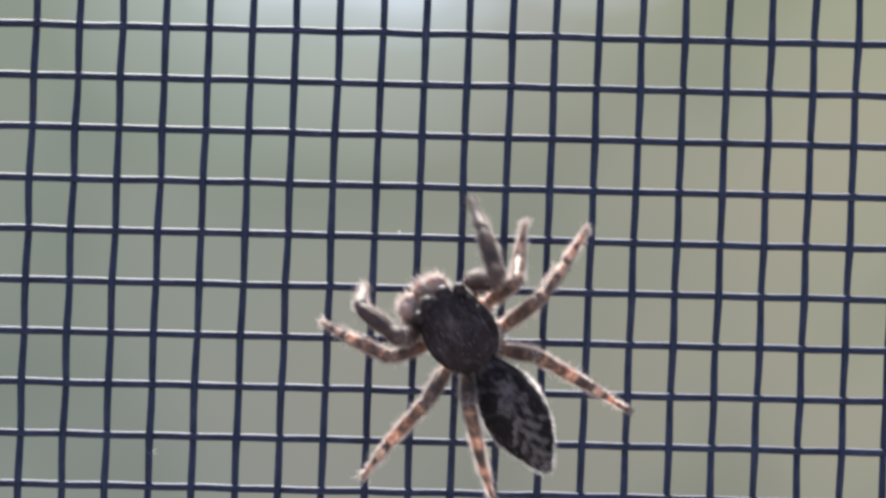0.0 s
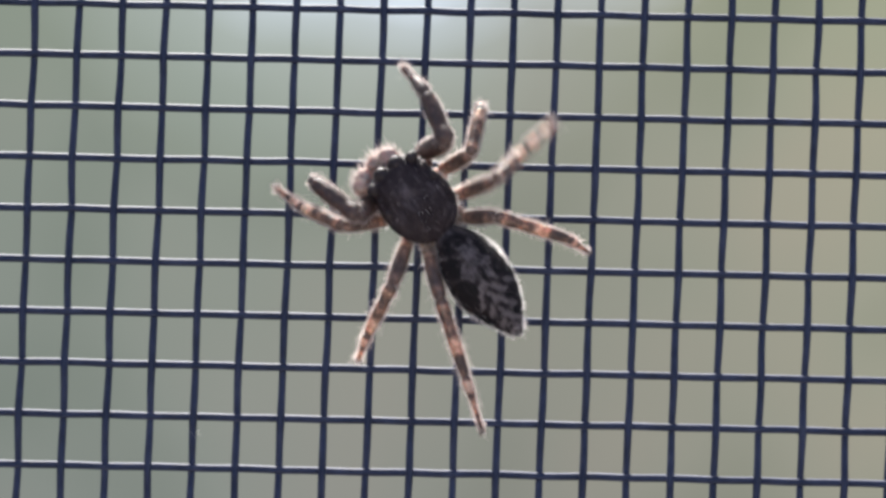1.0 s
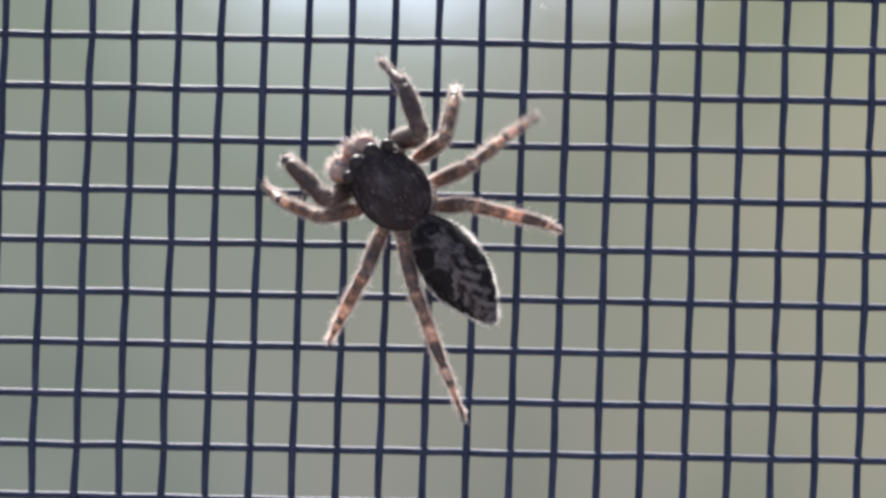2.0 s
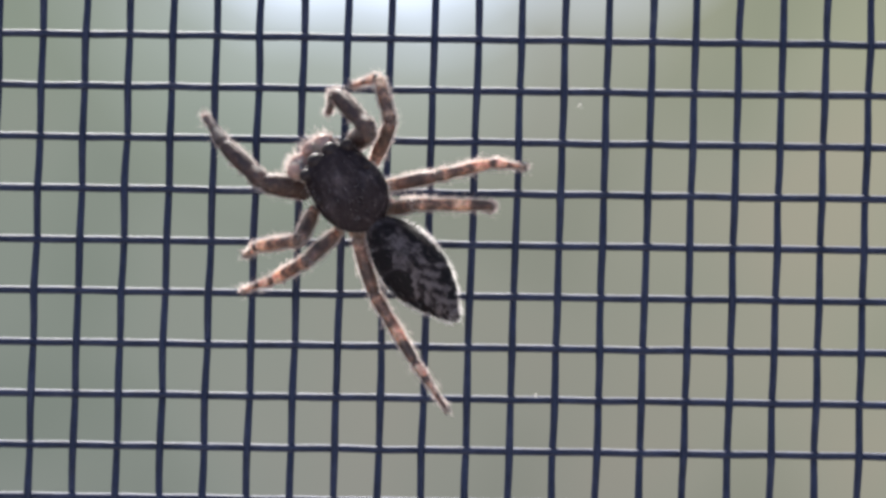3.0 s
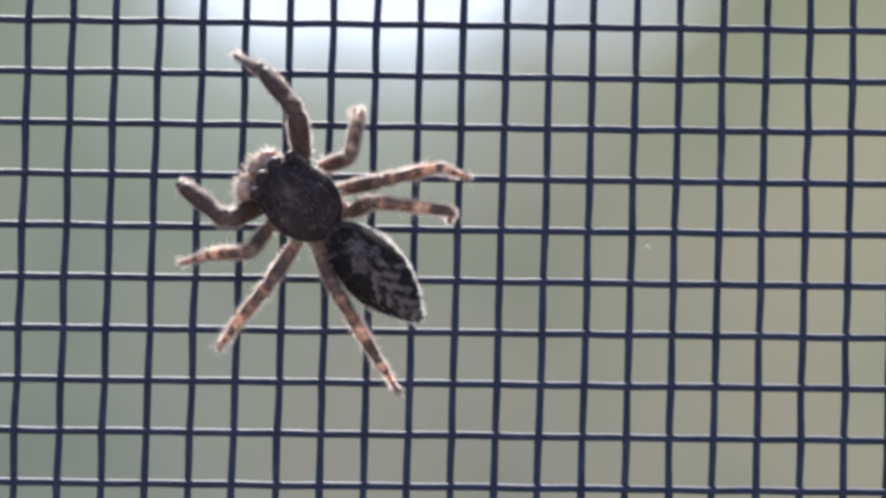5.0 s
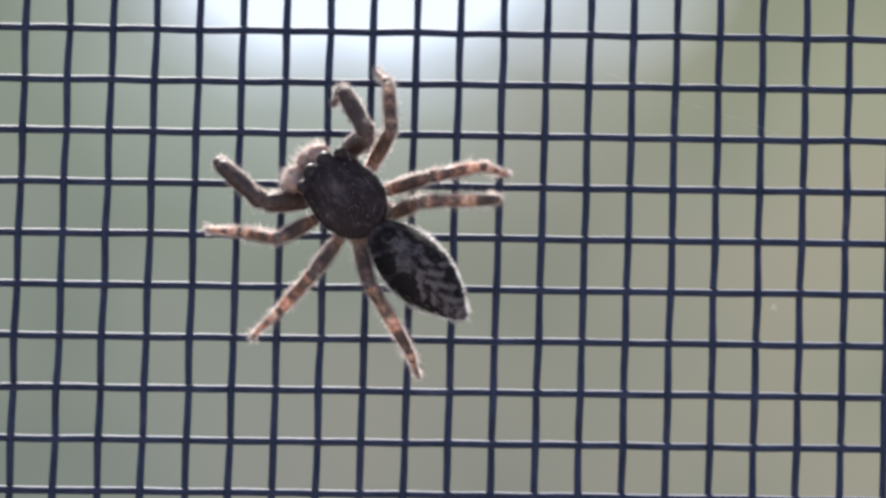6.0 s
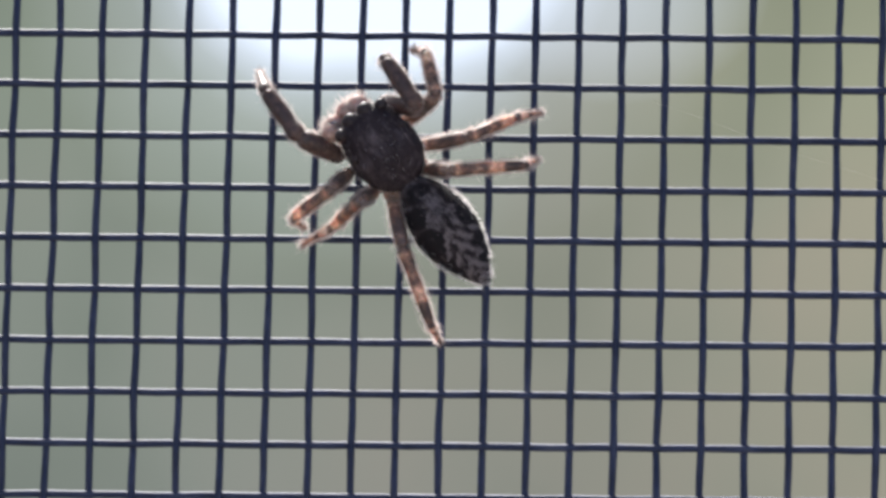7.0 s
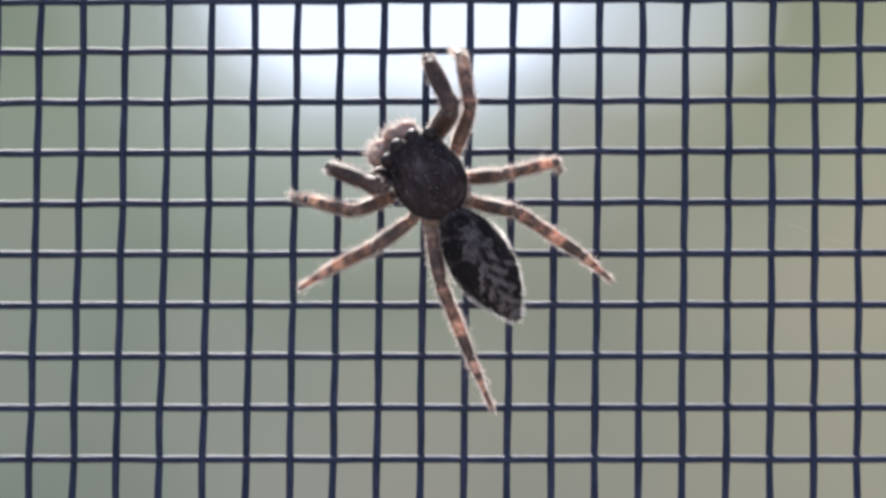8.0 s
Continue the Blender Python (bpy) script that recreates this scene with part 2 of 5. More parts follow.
STRAND = strand_material()
CARAPACE, ABDOMEN, EYE = carapace_material(), abdomen_material(), eye_material()
FRONT_SKIN = leg_material("front_leg_skin", (0.055, 0.032, 0.027), (0.130, 0.076, 0.060), (0.260, 0.155, 0.120), 1.7, ((0.0, 0.7), (0.3, 0.45), (0.7, 0.4), (1.0, 0.5)), 0.8)
FRONT_FOOT = leg_material("front_foot_skin", (0.075, 0.052, 0.046), (0.240, 0.179, 0.152), (0.500, 0.385, 0.331), 1.45, ((0.0, 0.3), (0.35, 0.4), (0.7, 0.6), (1.0, 0.9)), 0.85)
FEMUR_SKIN = leg_material("blotched_leg_skin", (0.085, 0.054, 0.044), (0.290, 0.170, 0.125), (0.680, 0.420, 0.305), 1.6,
                          ((0.0, 1.0), (0.16, 0.8), (0.25, 0.40), (0.42, 0.6), (0.66, 0.15), (0.85, 0.6), (1.0, 0.35)), 0.95)
SHIN_SKIN = leg_material("streaked_leg_skin", (0.080, 0.050, 0.040), (0.440, 0.255, 0.175), (0.930, 0.615, 0.440), 2.1,
                         ((0.0, 0.35), (0.12, 0.65), (0.25, 0.1), (0.38, 0.8), (0.52, 0.45), (0.62, 1.0), (0.8, 1.0), (0.92, 0.0), (1.0, 0.25)), 1.0)
FOOT_SKIN = leg_material("pale_foot_skin", (0.085, 0.058, 0.052), (0.430, 0.280, 0.215), (0.740, 0.540, 0.435), 1.35,
                         ((0.0, 0.15), (0.12, 0.95), (0.38, 0.9), (0.48, 0.0), (0.56, 0.75), (0.86, 0.85), (0.96, 0.1), (1.0, 0.1)), 1.0)
HIP_SKIN = leg_material("pale_hip_skin", (0.200, 0.132, 0.104), (0.600, 0.423, 0.331), (0.950, 0.705, 0.548), 1.0, ((0.0, 0.5), (1.0, 0.5)), 1.0)
PALP = leg_material("palp_skin", (0.40, 0.26, 0.21), (0.60, 0.42, 0.36), (0.86, 0.66, 0.57), 1.0, ((0.0, 0.5), (1.0, 0.5)), 1.0)
HAIR_PALE = hair_material("pale_hair", (0.80, 0.76, 0.76), 0.85)
HAIR_LEG = hair_material("leg_hair", (0.70, 0.62, 0.59), 0.8)
LINT = hair_material("lint_fibre", (0.50, 0.49, 0.46), 0.75)
HAIR_GREY = hair_material("grey_hair", (0.20, 0.155, 0.145), 0.4)
WALL = plaster_material("wall_plaster", (0.50, 0.49, 0.47))
BOARD = plaster_material("floor_board", (0.22, 0.17, 0.13))
GARDEN = garden_material()


# ---- building helpers ----
def mesh_of(name, bm, materials):
    me = bpy.data.meshes.new(name)
    bm.to_mesh(me)
    bm.free()
    for m in materials:
        me.materials.append(m)
    return me


def part(name, bm, materials, parent, label=""):
    """Links a bmesh, or a mesh already made, as one object under a thing or a part."""
    me = bm if isinstance(bm, bpy.types.Mesh) else mesh_of(name, bm, materials)
    ob = new(name, me)
    ob.parent = parent
    return tagged(ob, label)


def box(lo, hi):
    bm = bmesh.new()
    bmesh.ops.create_cube(bm, size=1.0)
    for v in bm.verts:
        v.co = Vector([lo[k] + (v.co[k] + 0.5) * (hi[k] - lo[k]) for k in range(3)])
    return bm


def loft(bm, rings, smooth=True):
    """Skin through closed rings of points, capped at both ends."""
    vs = [[bm.verts.new(p) for p in ring] for ring in rings]
    n = len(vs[0])
    for a, b in zip(vs, vs[1:]):
        for k in range(n):
            f = bm.faces.new((a[k], a[(k + 1) % n], b[(k + 1) % n], b[k]))
            f.smooth = smooth
    for ring, flip in ((vs[0], True), (vs[-1], False)):
        f = bm.faces.new(ring[::-1] if flip else ring)
        f.smooth = smooth
    bm.normal_update()
    return bm


def hair(bm, root, way, length, width, slot, rng, bend=0.25):
    """One tapering bristle: a thin ribbon in two pieces, slightly bent."""
    way = way.normalized()
    side = way.cross(Vector((rng.uniform(-1, 1), rng.uniform(-1, 1), rng.uniform(-1, 1)))).normalized()
    up = way.cross(side)
    mid = root + way * length * 0.55 + up * length * bend * 0.25
    tip = root + way * length + up * length * bend
    a, b = bm.verts.new(root - side * width), bm.verts.new(root + side * width)
    c, d = bm.verts.new(mid + side * width * 0.75), bm.verts.new(mid - side * width * 0.75)
    end = bm.verts.new(tip)
    bm.faces.new((a, b, c, d)).material_index = slot
    bm.faces.new((d, c, end)).material_index = slot


def furry(bm, count, length, lean, slots, rng, width=0.006, where=None, lift=1.0, tilt=2.0):
    """Scatters bristles leaning along the vector lean, on faces that tilt upwards by less than tilt."""
    faces = [f for f in bm.faces if f.normal.z < tilt + rng.uniform(-0.3, 0.3) and (where is None or where(f.calc_center_median()))]
    areas = [f.calc_area() for f in faces]
    picks = rng.choices(range(len(faces)), weights=areas, k=count)
    spots = []
    for k in picks:
        f = faces[k]
        p = f.calc_center_median()
        q = rng.choice(f.verts).co
        p = p.lerp(q, rng.uniform(0, 0.8))
        spots.append((p.copy(), f.normal.copy()))
    for p, nrm in spots:
        way = nrm * lift + Vector(lean) + Vector((rng.gauss(0, 0.3), rng.gauss(0, 0.3), rng.gauss(0, 0.3)))
        hair(bm, p - nrm * width * MM, way, rng.uniform(0.55, 1.25) * length * MM, width * MM, rng.choice(slots), rng)


# ---- the porch and the garden ----
HALF = 0.25           # half the width of the window opening


def porch():
    """Plain walls that close the place round the camera, open to the sky above, with the opening for the screen."""
    x0, x1, y0, y1, z0, z1 = -1.5, 1.5, -2.6, 0.0, 0.0, 2.3
    lo, hi = LEVEL - HALF, LEVEL + HALF
    wall = tagged(new("wall_north"), "plain pale plaster wall with a small screened window opening", "wall", kind="structure")
    for name, a, b in (("wall_below", (x0, y1 - 0.1, z0), (x1, y1, lo)), ("wall_above", (x0, y1 - 0.1, hi), (x1, y1, z1)),
                       ("wall_beside", (x0, y1 - 0.1, lo), (-HALF, y1, hi)), ("wall_beside", (HALF, y1 - 0.1, lo), (x1, y1, hi))):
        part(name, box(a, b), [WALL], wall)
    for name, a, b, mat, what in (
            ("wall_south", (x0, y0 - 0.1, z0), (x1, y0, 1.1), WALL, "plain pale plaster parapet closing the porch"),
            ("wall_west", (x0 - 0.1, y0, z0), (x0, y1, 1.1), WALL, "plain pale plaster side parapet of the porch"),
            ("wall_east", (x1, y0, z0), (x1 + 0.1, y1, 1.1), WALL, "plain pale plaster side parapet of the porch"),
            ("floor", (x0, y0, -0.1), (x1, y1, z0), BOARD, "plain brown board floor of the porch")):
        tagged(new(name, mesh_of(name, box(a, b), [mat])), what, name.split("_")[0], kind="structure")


def backdrop():
    bm = bmesh.new()
    bmesh.ops.create_grid(bm, x_segments=1, y_segments=1, size=1.0)
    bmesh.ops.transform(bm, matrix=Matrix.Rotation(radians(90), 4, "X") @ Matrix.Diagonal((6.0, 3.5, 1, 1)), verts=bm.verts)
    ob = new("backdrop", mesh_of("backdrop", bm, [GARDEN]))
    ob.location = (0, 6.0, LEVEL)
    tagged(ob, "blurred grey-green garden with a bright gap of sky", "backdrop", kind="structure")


# ---- the window screen ----
def jitter(i, j, k):
    """A steady small offset for the crossing of strands i and j."""
    return noise.noise((i * 1.37 + k * 31.7, j * 1.91 - k * 11.3, 4.3 + k))


def strand(points, radii, sides=8):
    """A round strand along points, in metres."""
    bm = bmesh.new()
    rings = []
    along = (points[-1] - points[0]).normalized()
    out = Vector((0, -1, 0))
    side = along.cross(out)
    for p, r in zip(points, radii):
        rings.append([p + (side * math.cos(a) + out * math.sin(a)) * r for a in [2 * math.pi * k / sides for k in range(sides)]])
    return loft(bm, rings)


COLS, ROWS_ = range(-28, 34), range(-24, 24)


def crossing(i, j):
    z = -(j - 5) * PITCH_Z
    return ((i - 10) * PITCH_X + LEAN * z + 0.034 * jitter(i, j, 0), z + 0.022 * jitter(i, j, 1))


def window_screen():
    screen = tagged(new("window_screen"), "dark blue-grey vinyl-coated insect screen of woven strands in a window", "window screen")
    screen.location = (0, 0, LEVEL - 0.045 * MM)
    for i in COLS:
        pts, rad = [Vector(((i - 10) * PITCH_X * MM + LEAN * HALF, 0, HALF))], [0.124 * MM]
        for j in ROWS_:
            x, z = crossing(i, j)
            over = 1 if (i + j) % 2 else -1
            nx, nz = crossing(i, j + 1)
            knot = 0.009 * max(0.0, jitter(i, j, 7) + 0.2)
            for s in (0.0, 0.09, 0.18, 0.5, 0.82):
                depth = 0.075 * over * math.cos(math.pi * s)
                bow = 0.03 * jitter(i, j, 2) * math.sin(math.pi * s)
                pts.append(Vector((x + (nx - x) * s + bow, -depth, z + (nz - z) * s)) * MM)
                rad.append((0.122 + 0.005 * over * math.cos(math.pi * s) + 0.008 * jitter(i, j + s, 3) + (knot if s == 0.09 else 0.0)) * MM)
        pts.append(Vector(((i - 10) * PITCH_X * MM - LEAN * HALF, 0, -HALF)))
        rad.append(0.124 * MM)
        part("upright_strand", strand(pts, rad), [STRAND], screen)
    for j in ROWS_:
        pts, rad = [Vector((-HALF, 0, -(j - 5) * PITCH_Z * MM))], [0.1 * MM]
        for i in COLS:
            x, z = crossing(i, j)
            over = -1 if (i + j) % 2 else 1
            nx, nz = crossing(i + 1, j)
            for s in (0.0, 0.25, 0.5, 0.75):
                depth = 0.06 * over * math.cos(math.pi * s)
                pts.append(Vector((x + (nx - x) * s, -depth, z + 0.012 + (nz - z) * s + 0.02 * jitter(i, j, 5) * math.sin(math.pi * s))) * MM)
                rad.append((0.124 + 0.008 * jitter(i + s, j, 6)) * MM)
        pts.append(Vector((HALF, 0, -(j - 5) * PITCH_Z * MM)))
        rad.append(0.1 * MM)
        part("cross_strand", strand(pts, rad), [STRAND], screen)
    # the rest of the screen, out to the window's edges
    bm = bmesh.new()
    r = 0.12 * MM
    for i in range(-165, 187):
        if i not in COLS:
            x = (i - 10) * PITCH_X * MM
            loft(bm, [[Vector((x + LEAN * z + a * r, b * r, z)) for a, b in ((-1, -1), (1, -1), (1, 1), (-1, 1))] for z in (-HALF, HALF)], False)
    for j in range(-145, 156):
        if j not in ROWS_:
            z = -(j - 5) * PITCH_Z * MM
            loft(bm, [[Vector((x, a * r, z + b * r)) for a, b in ((-1, -1), (1, -1), (1, 1), (-1, 1))] for x in (-HALF, HALF)], False)
    tagged(part("outer_strands", bm, [STRAND], screen), kind="stuff")


# ---- the spider: x ahead, y to its left, z up off the screen; drawn in millimetres ----
HIPS = {"R1": (2.47, -0.96), "R2": (1.66, -1.16), "R3": (0.74, -1.06), "R4": (0.05, -0.75),
        "L1": (2.20, 1.25), "L2": (1.48, 1.35), "L3": (0.52, 1.12), "L4": (-0.10, 0.77)}
LENGTHS = {"1": (1.40, 1.90, 1.45), "2": (1.50, 1.75, 1.25), "3": (1.60, 1.90, 1.30), "4": (1.70, 2.50, 1.75)}
HIP_UP = 1.15
WIDTHS = {"1": (0.30, 0.265, 0.18), "2": (0.20, 0.18, 0.11), "3": (0.20, 0.175, 0.105), "4": (0.205, 0.175, 0.105)}


def blended(table, x):
    """Values of a table of rows (x, a, b, ...) at x, on a smooth curve through the rows."""
    for k, (p, q) in enumerate(zip(table, table[1:])):
        if x <= q[0]:
            before, after = table[max(k - 1, 0)], table[min(k + 2, len(table) - 1)]
            d = q[0] - p[0]
            s = (x - p[0]) / d
            out = []
            for n in range(1, len(p)):
                m0 = (q[n] - before[n]) / (q[0] - before[0]) * d
                m1 = (after[n] - p[n]) / (after[0] - p[0]) * d
                out.append((2 * s ** 3 - 3 * s * s + 1) * p[n] + (s ** 3 - 2 * s * s + s) * m0 + (3 * s * s - 2 * s ** 3) * q[n] + (s ** 3 - s * s) * m1)
            return out
    return list(table[-1][1:])


def carapace_mesh(rng):
    # x, half width, top, bottom, boxiness
    form = [(0.0, 0.26, 1.75, 1.25, 2.0), (0.12, 0.52, 1.92, 1.15, 2.0), (0.35, 0.80, 2.13, 1.06, 2.0), (0.75, 1.04, 2.35, 1.00, 2.1), (1.25, 1.15, 2.50, 0.95, 2.1),
            (1.75, 1.12, 2.53, 0.95, 2.2), (2.20, 1.04, 2.52, 0.97, 2.4), (2.60, 0.92, 2.48, 1.05, 2.6), (2.85, 0.78, 2.36, 1.15, 2.6), (2.97, 0.60, 2.10, 1.3, 2.6)]
    bm, rings, sides = bmesh.new(), [], 28
    for k in range(31):
        x = 0.02 + 2.94 * k / 30
        w, top, low, boxy = blended(form, x)
        mid, ring = (top + low) / 2, []
        for s in range(sides):
            a = 2 * math.pi * s / sides
            ca, sa = math.cos(a), math.sin(a)
            y = w * math.copysign(abs(ca) ** (2 / boxy), ca)
            z = mid + (top - low) / 2 * math.copysign(abs(sa) ** (2 / boxy), sa)
            p = Vector((x, y, z))
            d = 0.03 * noise.noise(p * 2.2) + 0.012 * noise.noise(p * 7.0)
            ring.append((p + Vector((0, ca, sa)) * d) * MM)
        rings.append(ring)
    loft(bm, rings)
    furry(bm, 260, 0.15, (-1.0, 0, 0), (2, 2, 2, 2, 2, 1), rng, 0.008, lambda c: c.z > 1.9 * MM and c.x > 1.2 * MM, 0.35)
    furry(bm, 120, 0.12, (-0.9, 0, 0), (2,), rng, 0.007, lambda c: c.z > 1.9 * MM and c.x < 1.2 * MM, 0.4)
    furry(bm, 16, 0.17, (-1.2, 0, 0), (1,), rng, 0.009, lambda c: c.z > 2.1 * MM and 0.5 * MM < c.x < 1.2 * MM and abs(c.y) < 0.45 * MM, 0.15)
    furry(bm, 1300, 0.14, (-0.3, 0, 0.1), (1,), rng, 0.006, lambda c: c.z < 1.9 * MM, 1.0, 0.25)
    return bm


def abdomen_mesh(rng):
    form = [(0.0, 0.26, 1.75, 1.25), (0.3, 0.50, 1.98, 1.0), (0.9, 0.80, 2.20, 0.78), (1.5, 0.96, 2.28, 0.68), (2.05, 1.00, 2.24, 0.66), (2.6, 0.91, 2.08, 0.68),
            (3.1, 0.73, 1.90, 0.75), (3.5, 0.53, 1.72, 0.83), (3.85, 0.32, 1.55, 0.92), (4.05, 0.19, 1.42, 1.0)]
    bm, rings, sides = bmesh.new(), [], 28
    for k in range(33):
        x = 0.01 + 4.03 * k / 32
        w, top, low = blended(form, x)
        mid, ring = (top + low) / 2, []
        for s in range(sides):
            a = 2 * math.pi * s / sides
            p = Vector((0.17 - 0.982 * x, w * math.cos(a), mid + (top - low) / 2 * math.sin(a)))
            d = 0.035 * noise.noise(p * 1.7) + 0.014 * noise.noise(p * 6.0)
            ring.append((p + Vector((0, math.cos(a), math.sin(a))) * d) * MM)
        rings.append(ring[::-1])
    loft(bm, rings)
    furry(bm, 260, 0.12, (-0.8, 0, 0), (2,), rng, 0.007, lambda c: c.z > 1.35 * MM, 0.55)
    furry(bm, 2500, 0.18, (-0.7, 0, 0), (1,), rng, 0.005, lambda c: 0.9 * MM < c.z < 1.9 * MM, 1.0, 0.3)
    furry(bm, 140, 0.22, (-1.5, 0, 0), (1,), rng, 0.005, lambda c: c.x < -3.5 * MM, 0.8)
    return bm


# thickness along a leg piece: swollen knee and narrow joint, then the slender end joint with its claw tuft
FEMUR_FORM = [(0.0, 0.80), (0.2, 1.02), (0.45, 1.10), (0.75, 1.04), (0.92, 0.90), (1.0, 0.86)]
SHIN_FORM = [(0.0, 0.88), (0.12, 1.02), (0.26, 0.96), (0.33, 0.86), (0.42, 0.98), (0.65, 1.06), (0.88, 0.98), (1.0, 0.86)]
FOOT_FORM = [(0.0, 0.92), (0.15, 1.08), (0.40, 1.02), (0.50, 0.86), (0.58, 0.84), (0.8, 0.94), (0.93, 1.05), (1.0, 0.9)]


def limb_mesh(length, r0, r1, rng, hairs, form, tuft=0):
    """One rigid leg piece along +y from its joint, with rounded ends and bristles."""
    bm, rings, sides, n = bmesh.new(), [], 12, 24
    reach = length + r1 * 0.35
    for k in range(n + 1):
        s = k / n
        y = -r0 * 0.5 + (reach + r0 * 0.5) * s
        r = (r0 + (r1 - r0) * s) * blended(form, s)[0]
        end = min(y + r0 * 0.5, reach - y)
        r *= min(1.0, math.sqrt(max(0.02, end / (r * 0.9))) if end < r * 0.9 else 1.0)
        ring = []
        for m in range(sides):
            a = 2 * math.pi * m / sides
            p = Vector((math.cos(a) * r, y, math.sin(a) * r))
            ring.append((p + p.normalized() * 0.012 * noise.noise(p * 6.0)) * MM)
        rings.append(ring[::-1])
    loft(bm, rings)
    furry(bm, hairs * 9, 0.14, (0, 0.45, 0), (1,), rng, 0.005, None, 1.0, 0.35)
    furry(bm, hairs * 2, 0.27, (0, 0.45, 0), (1,), rng, 0.004, None, 1.0, 0.4)
    furry(bm, hairs // 2, 0.11, (0, 0.9, 0), (2,), rng, 0.007, None, 0.4)
    if tuft:
        furry(bm, tuft * 2, 0.20, (0, 1.0, 0), (1,), rng, 0.005, lambda c: c.y > (length - 0.22) * MM, 1.0)
        furry(bm, tuft, 0.15, (0, 1.4, 0), (2,), rng, 0.007, lambda c: c.y > (length - 0.12) * MM, 0.8)
        furry(bm, tuft, 0.20, (0, 1.0, 0), (1,), rng, 0.005, lambda c: c.y > length * 0.5 * MM, 1.0)
    return bm


def ball(bm, at, size, slot=0, u=12, v=8):
    m = Matrix.Translation(Vector(at) * MM) @ Matrix.Diagonal((*[s * MM for s in size], 1))
    made = bmesh.ops.create_uvsphere(bm, u_segments=u, v_segments=v, radius=1.0, matrix=m)
    for f in {f for w in made["verts"] for f in w.link_faces}:
        f.smooth, f.material_index = True, slot


def palp_mesh(joints, rng):
    """A short feeler of rounded joints under a dense white brush."""
    bm = bmesh.new()
    for at, size in joints:
        ball(bm, at, size)
    bm.normal_update()
    furry(bm, 1200, 0.24, (0.4, 0, -0.1), (1,), rng, 0.004, lambda c: c.x > 2.75 * MM, 1.0, 0.5)
    furry(bm, 300, 0.32, (0.5, 0, 0), (1,), rng, 0.0035, lambda c: c.x > 2.75 * MM, 1.0, 0.5)
    return bm


def jumping_spider():
    rng = random.Random(7)
    spider = tagged(new("jumping_spider"), "dark hairy jumping spider with ringed brown legs walking on the screen", "spider")
    spider.scale = (1.02, 1.02, 1.02)
    head = part("carapace", carapace_mesh(rng), [CARAPACE, HAIR_PALE, HAIR_GREY], spider, "blackish-brown head shield with short grey hairs")
    head.scale = (0.93, 0.97, 1)
    for at, size in (((2.84, 0.29, 2.16), 0.29), ((2.84, -0.29, 2.16), 0.29), ((2.66, 0.79, 2.2), 0.22), ((2.66, -0.79, 2.2), 0.22),
                     ((2.25, 0.86, 2.22), 0.07), ((2.25, -0.86, 2.22), 0.07), ((1.75, 0.92, 2.20), 0.15), ((1.75, -0.92, 2.20), 0.15)):
        bm = bmesh.new()
        ball(bm, at, (size, size, size))
        part("eye", bm, [EYE], head, "glossy black eye")
    belly = part("abdomen", abdomen_mesh(rng), [ABDOMEN, HAIR_PALE, HAIR_GREY], spider, "dark pointed abdomen with mottled grey chevrons")
    for y in (0.07, -0.07):
        bm = bmesh.new()
        loft(bm, [[Vector((0.1 - x, y + r * math.cos(a), 1.2 + r * math.sin(a))) * MM for a in [-2 * math.pi * k / 8 for k in range(8)]]
                  for x, r in ((3.8, 0.08), (3.95, 0.07), (4.02, 0.03))])
        part("spinneret", bm, [CARAPACE], belly)
    for y, joints in ((1, (((2.75, 0.78, 1.45), (0.36, 0.28, 0.24)), ((3.02, 0.98, 1.50), (0.34, 0.31, 0.30)), ((3.24, 0.76, 1.35), (0.27, 0.34, 0.27)))),
                      (-1, (((2.85, -0.30, 1.45), (0.36, 0.28, 0.24)), ((3.20, -0.22, 1.55), (0.35, 0.37, 0.29)), ((3.36, 0.14, 1.40), (0.27, 0.36, 0.27))))):
        part("pedipalp", palp_mesh(joints, rng), [PALP, HAIR_LEG], head, "short feeler with a dense white hair brush")
    pieces = {}
    for pair in "1234":
        (a, b, c), (ra, rb, rc) = LENGTHS[pair], WIDTHS[pair]
        skins = {"femur": FEMUR_SKIN, "tibia": SHIN_SKIN, "tarsus": FOOT_SKIN}
        if pair == "1":
            skins = {"femur": FRONT_SKIN, "tibia": FRONT_SKIN, "tarsus": FRONT_FOOT}
        for name, size, r0, r1, hairs, form, tuft in (("femur", a, ra * 0.97, ra, 130, FEMUR_FORM, 0), ("tibia", b, ra * 0.98, rb * 0.86, 190, SHIN_FORM, 0),
                                                      ("tarsus", c, rb * 0.80, rc * 0.50, 120, FOOT_FORM, 70)):
            pieces[name, pair] = mesh_of(name, limb_mesh(size, r0, r1, rng, hairs * 2 // 3 if pair == "1" else hairs, form, tuft), [skins[name], HAIR_LEG, HAIR_GREY])
    made = {}
    for leg in HIPS:
        x, y = HIPS[leg]
        pair = leg[1]
        bm = bmesh.new()
        r = WIDTHS[pair][0]
        ball(bm, (x, y, HIP_UP), (r * 1.05, r * 1.05, r))
        ball(bm, (x * 0.8 + 0.25, y * 0.55, HIP_UP - 0.1), (0.34, 0.5, 0.3))
        bm.normal_update()
        furry(bm, 260, 0.22, (0, 0, 0), (1,), rng, 0.005)
        hip = part("leg", bm, [FRONT_SKIN if pair == "1" else FEMUR_SKIN if pair == "2" else HIP_SKIN, HAIR_PALE], spider,
                   "stout dark brown front leg" if pair == "1" else "brown leg with dark and pale rings")
        made[leg] = [part(name, pieces[name, pair], None, hip) for name in ("femur", "tibia", "tarsus")]
    return spider, head, belly, made


